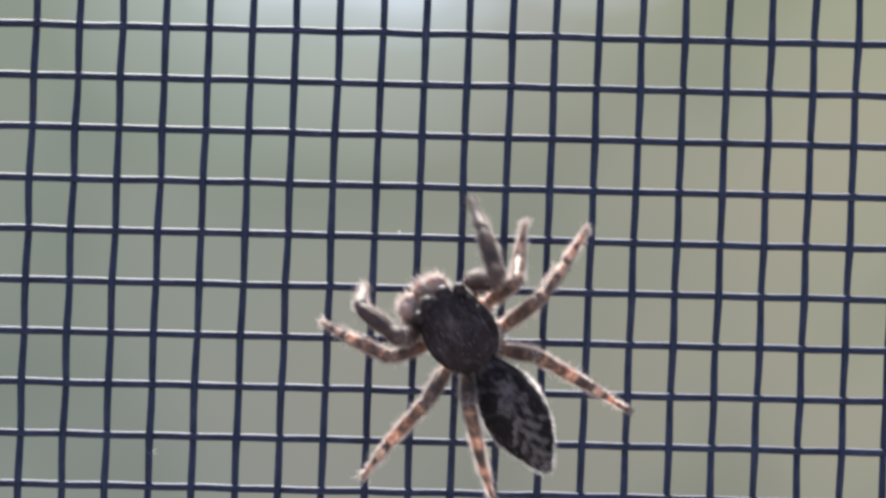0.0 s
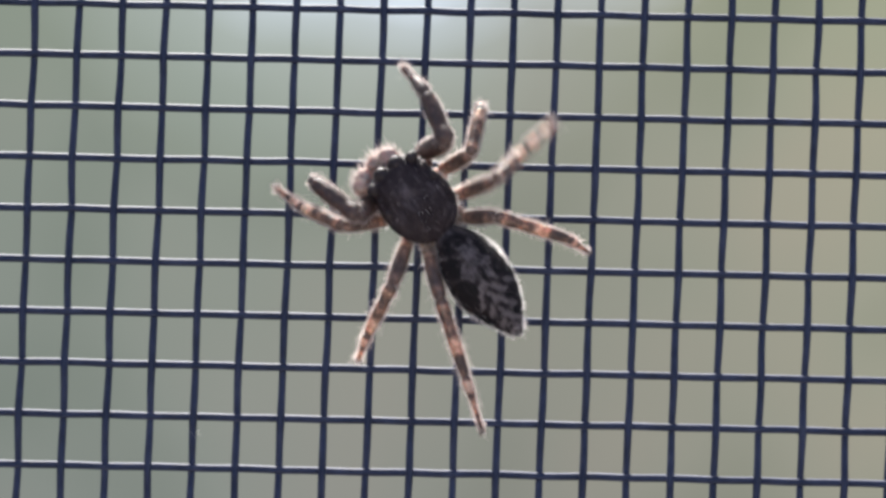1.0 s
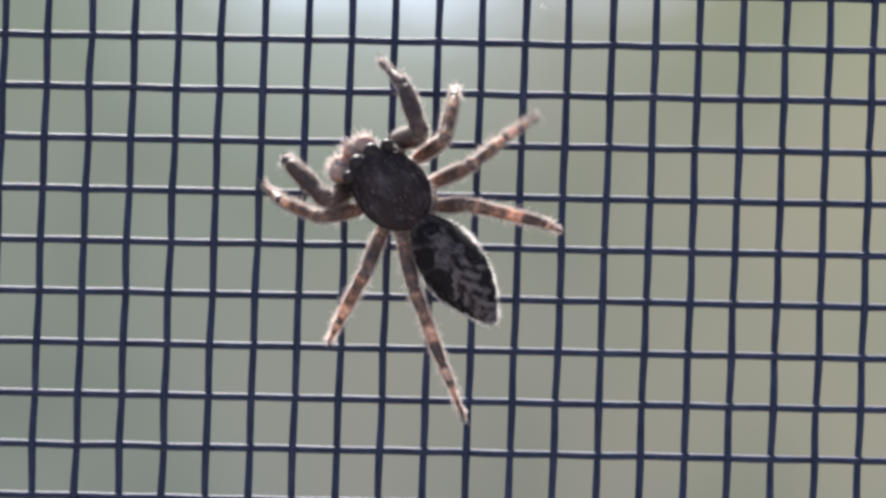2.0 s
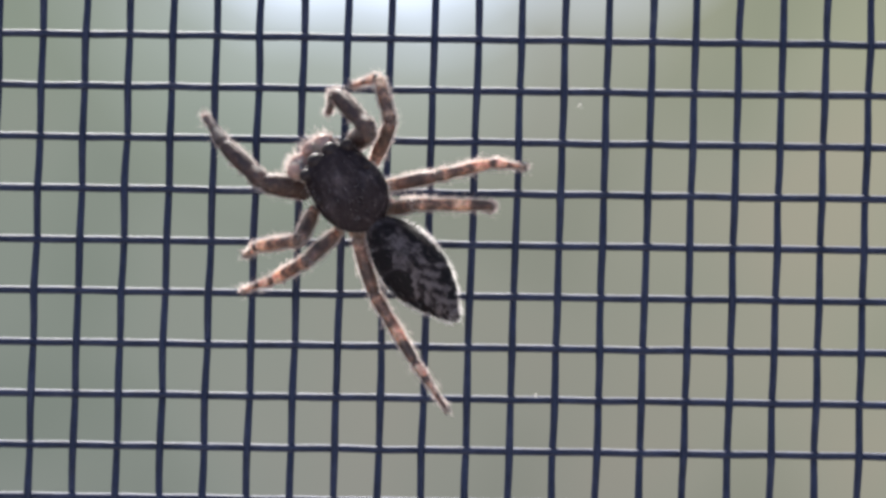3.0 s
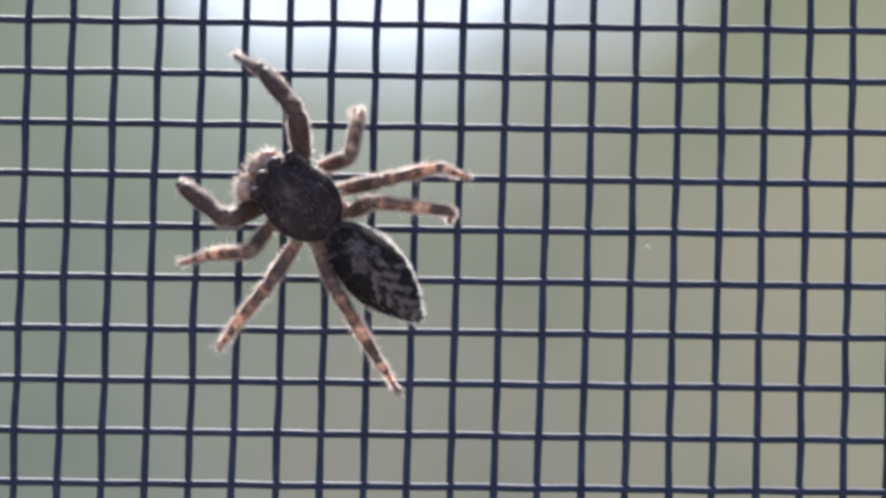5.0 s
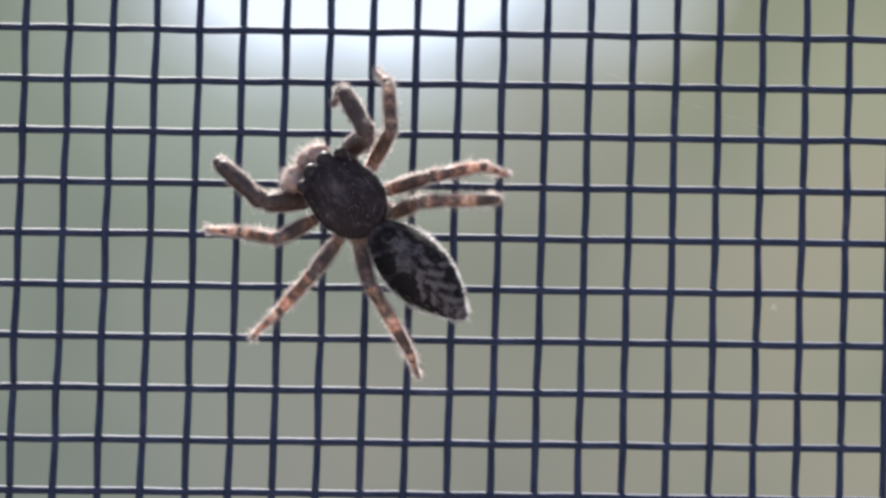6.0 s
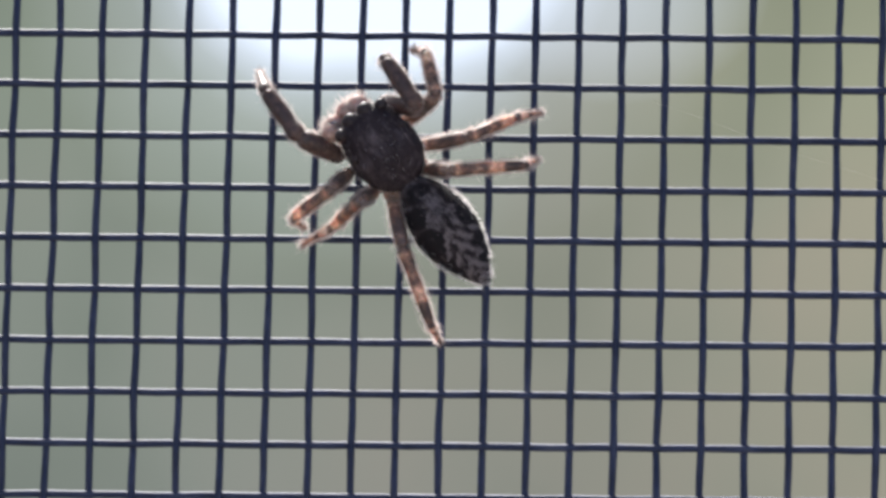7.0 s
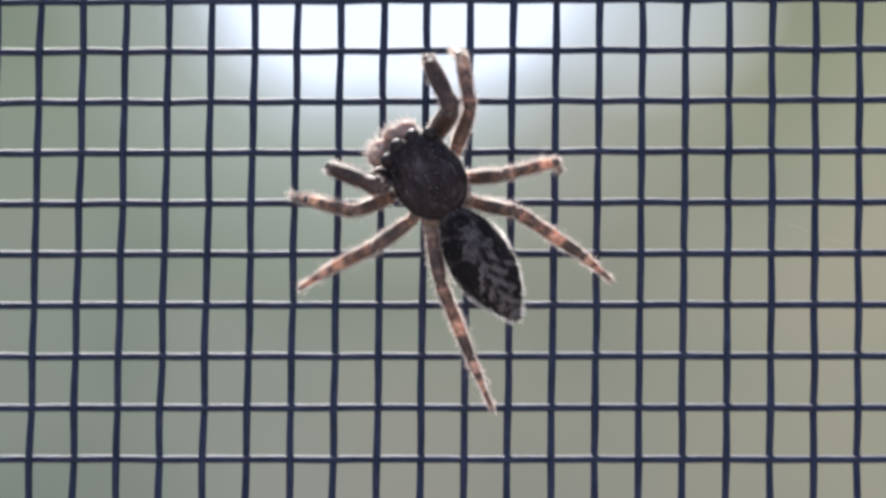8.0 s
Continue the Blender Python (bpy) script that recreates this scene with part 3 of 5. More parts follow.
# ---- small things caught on the screen (mm on the screen) ----
def silk(points, radius, name, label, category):
    """A fine pale thread through points that lie on the strands' near side."""
    rings = []
    for p, q in zip(points, points[1:] + points[-2:-1]):
        way = (Vector(q) - Vector(p)).normalized()
        side = way.cross(Vector((0, 1, 0))).normalized()
        up = way.cross(side)
        rings.append([(Vector(p) + (side * math.cos(a) + up * math.sin(a)) * radius * (0.55 + 0.45 * math.sin(p[0] * 5.0))) * MM for a in (0, 2.1, 4.2)])
    rings[-1] = [rings[-1][k] for k in (1, 0, 2)]
    ob = new(name, mesh_of(name, loft(bmesh.new(), rings), [LINT]))
    ob.location = (0, 0, LEVEL)
    return tagged(ob, label, category)


def thread_and_lint():
    pts = []
    for k in range(41):
        s = k / 40
        pts.append((-8.6 + 8.2 * s, -0.16 - 0.02 * math.sin(s * 40), 19.50 - 2.80 * s + 0.05 * math.sin(s * 9)))
    silk(pts, 0.0034, "silk_thread", "single pale silk thread lying across the screen strands", "thread")
    rng = random.Random(21)
    for x, z, size, count in ((-2.0, 1.80, 0.06, 5), (-0.68, 11.20, 0.13, 4), (-9.9, -5.55, 0.15, 5)):
        bm = bmesh.new()
        for _ in range(count):
            at = Vector((x + rng.gauss(0, 0.3) * size, -0.13, z + rng.gauss(0, 0.5) * size)) * MM
            hair(bm, at, Vector((rng.uniform(-1, 1), rng.uniform(-0.4, 0.0), rng.uniform(-1, 1))), rng.uniform(0.8, 2.0) * size * MM, 0.012 * MM, 0, rng)
        ob = new("lint", mesh_of("lint", bm, [LINT]))
        ob.location = (0, 0, LEVEL)
        tagged(ob, "tiny pale fluff of lint caught on the screen", "lint", "lint on the screen")


# ---- motion ----
def body_pose(x, z, heading):
    return pose(x * MM, 0, LEVEL + z * MM, 90, -heading, 0)


def turn(degrees):
    return pose(0, 0, 0, 0, 0, degrees)


def reach(a, b):
    """The pose of a leg piece that starts at a and points to b (mm)."""
    a, b = Vector(a), Vector(b)
    return Matrix.Translation(a * MM) @ (b - a).to_track_quat("Y", "Z").to_matrix().to_4x4()


STEPS = {leg: ([], [], []) for leg in HIPS}


def step(leg, t, knee, ankle, toe):
    joints = ((*HIPS[leg], HIP_UP), knee, ankle, toe)
    for rows, a, b in zip(STEPS[leg], joints, joints[1:]):
        rows.append((t, reach(a, b)))


def motions():
    walk(SPIDER, [
        (0, body_pose(0.93, -2.36, 121.7)),
        (0.2, body_pose(0.33, -1.56, 122.3)),
        (0.3, body_pose(0.16, -1.43, 122.8)),
        (0.5, body_pose(-0.24, -0.65, 124.0)),
        (0.7, body_pose(-0.77, -0.17, 125.3)),
        (0.8, body_pose(-1.19, 0.34, 126.4)),
        (1, body_pose(-1.90, 1.10, 127.7)),
        (1.2, body_pose(-2.56, 1.85, 128.9)),
        (1.3, body_pose(-3.01, 1.95, 129.3)),
        (1.5, body_pose(-3.50, 2.63, 129.1)),
        (1.7, body_pose(-3.79, 3.15, 128.4)),
        (2.8, body_pose(-6.80, 6.85, 127.3)),
        (3, body_pose(-7.17, 7.23, 127.0)),
        (3.2, body_pose(-7.73, 7.81, 127.5)),
        (3.3, body_pose(-7.99, 8.24, 128.4)),
        (3.5, body_pose(-8.73, 9.06, 129.4)),
        (3.7, body_pose(-9.31, 9.62, 130.2)),
        (3.8, body_pose(-9.15, 9.23, 130.2)),
        (4, body_pose(-9.59, 9.69, 130.3)),
        (4.2, body_pose(-9.92, 10.27, 131.1)),
        (5.3, body_pose(-11.51, 11.94, 134.7)),
        (5.5, body_pose(-12.12, 12.37, 132.3)),
        (5.7, body_pose(-12.59, 12.92, 130.5)),
        (5.8, body_pose(-12.86, 13.08, 129.9)),
        (6, body_pose(-13.55, 13.46, 130.1)),
        (6.2, body_pose(-14.01, 13.84, 130.1)),
        (6.3, body_pose(-14.19, 14.24, 130.4)),
        (6.5, body_pose(-14.81, 14.94, 131.5)),
        (6.7, body_pose(-15.33, 15.61, 130.8)),
        (6.8, body_pose(-15.72, 15.88, 129.2)),
        (7, body_pose(-16.33, 16.66, 128.2)),
        (7.2, body_pose(-17.15, 17.30, 126.4)),
        (7.3, body_pose(-17.41, 17.57, 124.8)),
        (7.5, body_pose(-17.80, 18.03, 124.8)),
        (7.7, body_pose(-18.05, 18.63, 125.2)),
        (7.8, body_pose(-18.19, 19.05, 124.3)),
        (8, body_pose(-18.53, 19.46, 121.2)),
    ])
    # the head's turn on the body
    walk(HEAD, [(t, pose(-0.03 * MM, y * MM, 0, 0, 0, a)) for t, y, a in (
        (0, 0.10, 5.0), (0.5, 0.09, 6.5), (1, 0.07, 4.5), (1.5, 0.07, 4.2), (1.7, 0.06, 3.8), (2.8, 0.05, 0.9), (3, 0.05, 0.5),
        (3.5, 0.05, -1.0), (4, 0.05, 1.0), (4.2, 0.05, 1.5), (5.3, 0.05, 3.0), (5.5, 0.05, 3.0), (6, 0.03, 2.5), (6.5, 0.02, 2.0),
        (7, -0.00, 0.5), (7.5, -0.02, 0.5), (8, -0.03, 2.0))])
    walk(BELLY, [
        (0, turn(-0.3)),
        (0.2, turn(0.6)),
        (0.3, turn(1.3)),
        (0.5, turn(1.6)),
        (0.7, turn(1.9)),
        (0.8, turn(1.3)),
        (1, turn(-0.2)),
        (1.2, turn(-1.2)),
        (1.3, turn(-0.8)),
        (1.5, turn(-0.1)),
        (1.7, turn(-0.5)),
        (2.8, turn(2.6)),
        (3, turn(4.0)),
        (3.2, turn(4.1)),
        (3.3, turn(3.4)),
        (3.5, turn(2.5)),
        (3.7, turn(2.2)),
        (3.8, turn(3.1)),
        (4, turn(3.4)),
        (4.2, turn(2.5)),
        (5.3, turn(0.3)),
        (5.5, turn(3.8)),
        (5.7, turn(5.3)),
        (5.8, turn(5.8)),
        (6, turn(5.8)),
        (6.2, turn(5.5)),
        (6.3, turn(4.2)),
        (6.5, turn(2.2)),
        (6.7, turn(2.0)),
        (6.8, turn(1.8)),
        (7, turn(0.4)),
        (7.2, turn(-0.5)),
        (7.3, turn(-1.3)),
        (7.5, turn(-3.0)),
        (7.7, turn(-4.4)),
        (7.8, turn(-3.3)),
        (8, turn(1.3)),
    ])
    # right leg, pair 1: seconds, then knee, ankle and toe (mm on the spider)
    step('R1', 0, (2.13, -1.62, 2.34), (3.66, -2.01, 1.28), (4.69, -2.20, 0.28))
    step('R1', 0.2, (3.25, -1.42, 2.22), (4.91, -1.21, 1.32), (6.24, -0.90, 0.83))
    step('R1', 0.3, (3.37, -1.39, 2.13), (5.14, -1.23, 1.45), (5.53, -0.58, 0.22))
    step('R1', 0.5, (3.05, -1.59, 2.26), (4.77, -1.20, 1.54), (4.53, -0.69, 0.21))
    step('R1', 0.7, (3.01, -1.86, 2.08), (4.66, -1.40, 1.25), (3.79, -0.90, 0.20))
    step('R1', 0.8, (2.51, -1.72, 2.32), (4.06, -1.93, 1.25), (3.52, -1.08, 0.20))
    step('R1', 1, (2.25, -1.66, 2.34), (3.88, -2.06, 1.44), (5.05, -2.02, 0.59))
    step('R1', 1.2, (2.99, -1.51, 2.33), (4.45, -1.49, 1.11), (5.75, -1.50, 0.45))
    step('R1', 1.3, (2.94, -1.80, 2.17), (4.72, -1.65, 1.52), (5.23, -1.39, 0.19))
    step('R1', 1.5, (2.66, -1.89, 2.18), (4.45, -1.75, 1.56), (4.38, -1.28, 0.19))
    step('R1', 1.7, (2.33, -1.75, 2.30), (4.06, -1.63, 1.52), (3.95, -1.06, 0.19))
    step('R1', 1.8, (2.07, -1.58, 2.34), (3.64, -2.10, 1.41), (3.65, -1.27, 0.22))
    step('R1', 2.033, (2.10, -1.60, 2.34), (3.72, -2.13, 1.50), (4.92, -2.09, 0.68))
    step('R1', 2.267, (2.97, -1.49, 2.35), (4.42, -1.48, 1.12), (5.71, -1.48, 0.45))
    step('R1', 2.367, (2.93, -1.76, 2.20), (4.70, -1.61, 1.53), (5.21, -1.37, 0.19))
    step('R1', 2.567, (2.68, -1.78, 2.26), (4.45, -1.63, 1.58), (4.40, -1.19, 0.20))
    step('R1', 2.8, (2.41, -1.57, 2.41), (4.10, -1.43, 1.54), (4.05, -0.90, 0.19))
    step('R1', 3, (2.37, -1.54, 2.42), (4.03, -1.38, 1.51), (3.78, -0.82, 0.19))
    step('R1', 3.2, (2.54, -1.67, 2.36), (4.24, -1.53, 1.52), (5.02, -0.82, 0.52))
    step('R1', 3.3, (2.81, -1.72, 2.27), (4.53, -1.53, 1.47), (5.82, -1.11, 0.96))
    step('R1', 3.5, (3.38, -1.44, 2.09), (5.13, -1.24, 1.37), (6.54, -1.02, 1.10))
    step('R1', 3.7, (2.96, -1.66, 2.26), (4.58, -1.50, 1.28), (5.72, -1.06, 0.50))
    step('R1', 3.8, (3.03, -1.61, 2.25), (4.60, -0.91, 1.46), (4.25, -0.20, 0.24))
    step('R1', 4, (2.55, -1.79, 2.27), (4.25, -1.51, 1.48), (4.74, -0.67, 0.41))
    step('R1', 4.2, (3.08, -1.72, 2.16), (4.79, -1.51, 1.36), (6.13, -1.18, 0.91))
    step('R1', 4.533, (2.47, -1.65, 2.37), (4.15, -1.85, 1.50), (4.61, -1.43, 0.19))
    step('R1', 4.9, (3.40, -1.70, 1.89), (5.14, -2.03, 1.19), (6.23, -1.98, 0.25))
    step('R1', 5.067, (3.42, -1.70, 1.87), (5.17, -1.70, 1.13), (6.21, -1.28, 0.21))
    step('R1', 5.3, (3.06, -1.79, 2.11), (4.80, -1.77, 1.35), (5.51, -1.27, 0.19))
    step('R1', 5.5, (2.92, -1.89, 2.10), (4.70, -1.90, 1.44), (4.78, -1.17, 0.19))
    step('R1', 5.7, (2.62, -1.63, 2.37), (4.35, -1.66, 1.59), (4.19, -1.31, 0.19))
    step('R1', 5.8, (2.61, -1.65, 2.36), (4.27, -1.77, 1.44), (3.99, -1.10, 0.19))
    step('R1', 6, (2.35, -1.62, 2.38), (4.03, -1.95, 1.56), (3.99, -1.47, 0.19))
    step('R1', 6.2, (3.46, -1.71, 1.80), (5.19, -2.06, 1.09), (6.32, -2.02, 0.19))
    step('R1', 6.3, (3.47, -1.66, 1.83), (5.18, -1.74, 0.99), (6.33, -1.37, 0.19))
    step('R1', 6.5, (2.70, -1.38, 2.46), (4.27, -1.60, 1.42), (5.23, -1.67, 0.33))
    step('R1', 6.7, (2.50, -1.68, 2.35), (4.24, -1.74, 1.59), (4.50, -1.45, 0.19))
    step('R1', 6.8, (2.29, -1.68, 2.34), (4.01, -1.88, 1.56), (4.24, -1.48, 0.19))
    step('R1', 7, (1.72, -1.60, 2.15), (3.54, -1.75, 1.62), (3.80, -1.71, 0.19))
    step('R1', 7.2, (1.68, -1.63, 2.09), (3.48, -1.96, 1.57), (3.90, -1.88, 0.19))
    step('R1', 7.3, (2.31, -1.84, 2.23), (4.03, -2.17, 1.49), (5.02, -2.14, 0.44))
    step('R1', 7.5, (3.25, -1.68, 2.06), (4.80, -2.08, 1.03), (5.94, -2.38, 0.19))
    step('R1', 7.7, (2.98, -1.81, 2.14), (4.67, -2.17, 1.36), (5.52, -2.31, 0.19))
    step('R1', 7.8, (2.90, -1.76, 2.21), (4.66, -2.04, 1.55), (5.15, -2.07, 0.19))
    step('R1', 8, (2.71, -1.71, 2.31), (4.46, -1.91, 1.60), (4.79, -1.92, 0.19))
    # right leg, pair 2: seconds, then knee, ankle and toe (mm on the spider)
    step('R2', 0, (1.82, -2.12, 2.29), (2.34, -2.57, 0.68), (3.23, -3.31, 0.19))
    step('R2', 0.2, (1.67, -2.15, 2.27), (2.51, -3.41, 1.39), (2.24, -3.65, 0.19))
    step('R2', 0.3, (1.49, -2.06, 2.34), (2.20, -3.36, 1.39), (1.98, -3.64, 0.19))
    step('R2', 0.5, (2.33, -2.19, 2.00), (3.53, -2.68, 0.83), (4.49, -3.17, 0.19))
    step('R2', 0.7, (2.39, -2.29, 1.82), (3.96, -2.89, 1.34), (4.49, -2.91, 0.21))
    step('R2', 0.8, (2.02, -2.30, 2.05), (3.49, -3.02, 1.41), (3.79, -2.90, 0.21))
    step('R2', 1, (1.51, -2.02, 2.37), (2.46, -3.14, 1.41), (2.68, -3.32, 0.19))
    step('R2', 1.2, (1.26, -1.84, 2.43), (1.72, -3.18, 1.41), (1.87, -3.39, 0.19))
    step('R2', 1.3, (1.20, -2.11, 2.22), (1.72, -2.63, 0.63), (1.37, -3.75, 0.19))
    step('R2', 1.5, (1.22, -2.17, 2.17), (1.79, -3.56, 1.27), (1.46, -4.10, 0.19))
    step('R2', 1.7, (2.29, -2.31, 1.89), (3.67, -3.06, 1.13), (4.44, -3.37, 0.19))
    step('R2', 1.8, (1.95, -2.30, 2.08), (3.29, -3.14, 1.33), (3.78, -3.25, 0.19))
    step('R2', 2.033, (1.51, -2.02, 2.37), (2.37, -3.16, 1.36), (2.66, -3.47, 0.19))
    step('R2', 2.267, (1.24, -1.82, 2.43), (1.69, -3.17, 1.41), (1.83, -3.39, 0.19))
    step('R2', 2.367, (1.21, -2.07, 2.25), (1.75, -2.56, 0.66), (1.32, -3.64, 0.19))
    step('R2', 2.567, (1.30, -2.12, 2.24), (2.08, -3.36, 1.28), (1.44, -3.58, 0.22))
    step('R2', 2.8, (2.49, -2.05, 2.03), (4.13, -2.42, 1.56), (4.39, -2.37, 0.33))
    step('R2', 3, (2.22, -2.22, 2.05), (3.65, -2.75, 1.19), (4.03, -1.92, 0.34))
    step('R2', 3.2, (1.73, -2.27, 2.15), (3.11, -2.84, 1.25), (3.04, -2.10, 0.25))
    step('R2', 3.3, (1.45, -2.19, 2.22), (2.59, -2.98, 1.17), (2.57, -2.17, 0.22))
    step('R2', 3.5, (1.06, -1.52, 2.48), (1.57, -2.83, 1.44), (1.56, -2.87, 0.19))
    step('R2', 3.7, (1.22, -2.07, 2.26), (2.43, -2.96, 1.37), (3.30, -3.51, 0.66))
    step('R2', 3.8, (2.42, -2.18, 1.94), (3.93, -2.97, 1.54), (4.77, -3.21, 0.65))
    step('R2', 4, (2.16, -2.25, 2.05), (3.56, -3.05, 1.38), (4.14, -3.01, 0.27))
    step('R2', 4.2, (1.71, -2.13, 2.29), (2.74, -2.81, 1.06), (3.50, -3.29, 0.19))
    step('R2', 4.533, (1.82, -2.22, 2.20), (2.97, -3.12, 1.23), (3.64, -3.28, 0.19))
    step('R2', 4.9, (1.51, -2.21, 2.21), (2.58, -3.31, 1.35), (3.03, -3.18, 0.19))
    step('R2', 5.067, (1.11, -1.77, 2.40), (1.87, -3.01, 1.44), (1.97, -3.02, 0.19))
    step('R2', 5.3, (1.19, -1.92, 2.36), (1.73, -3.30, 1.42), (1.54, -3.39, 0.19))
    step('R2', 5.5, (1.37, -2.06, 2.31), (1.92, -2.64, 0.75), (2.18, -3.73, 0.19))
    step('R2', 5.7, (2.66, -2.11, 1.74), (4.22, -2.80, 1.35), (4.98, -2.96, 0.38))
    step('R2', 5.8, (2.44, -2.25, 1.83), (3.95, -2.94, 1.28), (4.63, -2.90, 0.23))
    step('R2', 6, (2.05, -2.29, 2.06), (3.33, -3.18, 1.26), (3.97, -3.19, 0.19))
    step('R2', 6.2, (1.62, -2.27, 2.16), (2.77, -3.27, 1.29), (3.35, -3.21, 0.19))
    step('R2', 6.3, (1.28, -1.90, 2.40), (2.33, -2.89, 1.41), (2.89, -3.07, 0.31))
    step('R2', 6.5, (1.70, -2.23, 2.21), (2.94, -3.20, 1.44), (3.77, -3.77, 0.70))
    step('R2', 6.7, (2.54, -2.21, 1.78), (3.98, -2.88, 1.06), (4.90, -3.14, 0.25))
    step('R2', 6.8, (2.20, -2.35, 1.89), (3.75, -2.87, 1.28), (4.37, -2.80, 0.19))
    step('R2', 7, (1.60, -2.25, 2.18), (2.98, -2.90, 1.32), (3.47, -2.70, 0.19))
    step('R2', 7.2, (1.10, -1.95, 2.30), (2.07, -3.05, 1.34), (2.55, -3.14, 0.19))
    step('R2', 7.3, (0.98, -1.53, 2.43), (1.69, -2.41, 1.10), (2.30, -3.13, 0.28))
    step('R2', 7.5, (1.15, -1.40, 2.54), (1.58, -2.36, 1.14), (1.96, -3.08, 0.19))
    step('R2', 7.7, (1.44, -2.26, 2.14), (2.53, -3.40, 1.37), (3.22, -4.15, 0.65))
    step('R2', 7.8, (2.08, -2.29, 2.05), (3.41, -3.27, 1.49), (4.33, -3.89, 0.91))
    step('R2', 8, (2.48, -2.22, 1.83), (4.07, -2.86, 1.49), (4.58, -2.80, 0.35))
    # right leg, pair 3: seconds, then knee, ankle and toe (mm on the spider)
    step('R3', 0, (0.96, -2.38, 2.03), (1.47, -3.76, 0.83), (2.06, -4.91, 0.65))
    step('R3', 0.2, (0.66, -2.24, 2.23), (1.26, -3.87, 1.44), (1.39, -4.19, 0.19))
    step('R3', 0.3, (0.50, -2.33, 2.09), (1.19, -3.98, 1.45), (1.17, -4.29, 0.19))
    step('R3', 0.5, (0.44, -2.25, 2.18), (0.55, -3.97, 1.37), (0.16, -4.33, 0.19))
    step('R3', 0.7, (0.27, -2.17, 2.20), (-0.26, -3.67, 1.17), (-0.71, -4.40, 0.19))
    step('R3', 0.8, (0.03, -2.13, 2.11), (-0.75, -3.51, 1.06), (-1.32, -4.39, 0.29))
    step('R3', 0.9, (0.20, -1.69, 2.51), (-0.84, -3.21, 2.02), (-1.64, -4.22, 2.18))
    step('R3', 1, (0.43, -2.13, 2.30), (0.64, -3.53, 1.03), (0.80, -4.79, 0.79))
    step('R3', 1.1, (1.12, -2.31, 2.08), (1.73, -3.79, 1.05), (2.31, -4.89, 0.68))
    step('R3', 1.2, (0.58, -2.33, 2.11), (1.19, -3.66, 0.89), (1.75, -4.60, 0.19))
    step('R3', 1.3, (0.47, -2.01, 2.41), (0.76, -3.61, 1.43), (0.98, -3.93, 0.19))
    step('R3', 1.5, (0.55, -2.03, 2.41), (0.54, -3.65, 1.42), (0.20, -3.90, 0.19))
    step('R3', 1.7, (0.45, -2.32, 2.09), (0.06, -4.00, 1.30), (-0.48, -3.59, 0.19))
    step('R3', 1.8, (0.17, -2.24, 2.07), (-0.51, -3.79, 1.22), (-1.31, -3.84, 0.19))
    step('R3', 2.033, (0.50, -2.17, 2.28), (0.74, -3.63, 1.10), (0.91, -4.88, 0.77))
    step('R3', 2.267, (0.56, -2.32, 2.12), (1.15, -3.65, 0.89), (1.71, -4.59, 0.19))
    step('R3', 2.367, (0.43, -2.01, 2.40), (0.70, -3.60, 1.39), (0.90, -4.07, 0.19))
    step('R3', 2.567, (0.37, -2.06, 2.34), (0.33, -3.64, 1.28), (0.03, -4.40, 0.27))
    step('R3', 2.8, (0.13, -2.36, 1.86), (-0.31, -4.02, 1.06), (-0.85, -4.83, 0.20))
    step('R3', 3, (0.08, -2.38, 1.78), (-0.57, -4.02, 1.08), (-1.31, -4.85, 0.42))
    step('R3', 3.2, (0.51, -2.28, 2.16), (0.65, -3.91, 1.18), (0.74, -5.19, 0.97))
    step('R3', 3.3, (0.93, -2.36, 2.06), (1.75, -3.90, 1.29), (2.14, -4.60, 0.27))
    step('R3', 3.5, (0.39, -1.64, 2.60), (0.63, -3.16, 1.48), (0.72, -3.30, 0.19))
    step('R3', 3.7, (-0.04, -1.96, 2.22), (-0.08, -3.70, 1.48), (-0.17, -3.50, 0.20))
    step('R3', 3.8, (0.29, -1.90, 2.44), (0.24, -3.55, 1.50), (0.30, -3.62, 0.20))
    step('R3', 4, (0.25, -2.10, 2.26), (-0.05, -3.80, 1.48), (-0.40, -3.70, 0.23))
    step('R3', 4.2, (0.04, -2.06, 2.18), (-0.30, -3.60, 1.12), (-1.22, -3.52, 0.21))
    step('R3', 4.533, (0.07, -2.23, 2.01), (-0.62, -3.75, 1.11), (-1.49, -4.15, 0.23))
    step('R3', 4.9, (0.05, -2.21, 2.02), (-0.81, -3.75, 1.32), (-1.74, -4.26, 0.57))
    step('R3', 5.067, (-0.00, -2.15, 2.06), (-0.76, -3.66, 1.20), (-1.54, -4.21, 0.31))
    step('R3', 5.3, (0.53, -2.03, 2.40), (0.85, -3.64, 1.44), (0.85, -3.99, 0.19))
    step('R3', 5.5, (0.48, -2.14, 2.30), (0.55, -3.84, 1.46), (0.35, -4.06, 0.19))
    step('R3', 5.7, (0.48, -2.08, 2.36), (0.19, -3.64, 1.31), (-0.28, -4.10, 0.19))
    step('R3', 5.8, (0.41, -2.12, 2.30), (-0.03, -3.70, 1.35), (-0.45, -4.16, 0.21))
    step('R3', 6, (0.20, -2.28, 2.03), (-0.53, -3.80, 1.15), (-1.25, -4.35, 0.21))
    step('R3', 6.2, (0.07, -2.26, 1.97), (-0.85, -3.77, 1.29), (-1.80, -4.36, 0.63))
    step('R3', 6.3, (-0.02, -2.24, 1.91), (-0.99, -3.68, 1.14), (-1.82, -4.46, 0.51))
    step('R3', 6.5, (0.72, -2.26, 2.21), (1.09, -3.81, 1.18), (1.36, -4.72, 0.29))
    step('R3', 6.7, (0.43, -2.17, 2.26), (0.50, -3.78, 1.24), (0.53, -4.61, 0.24))
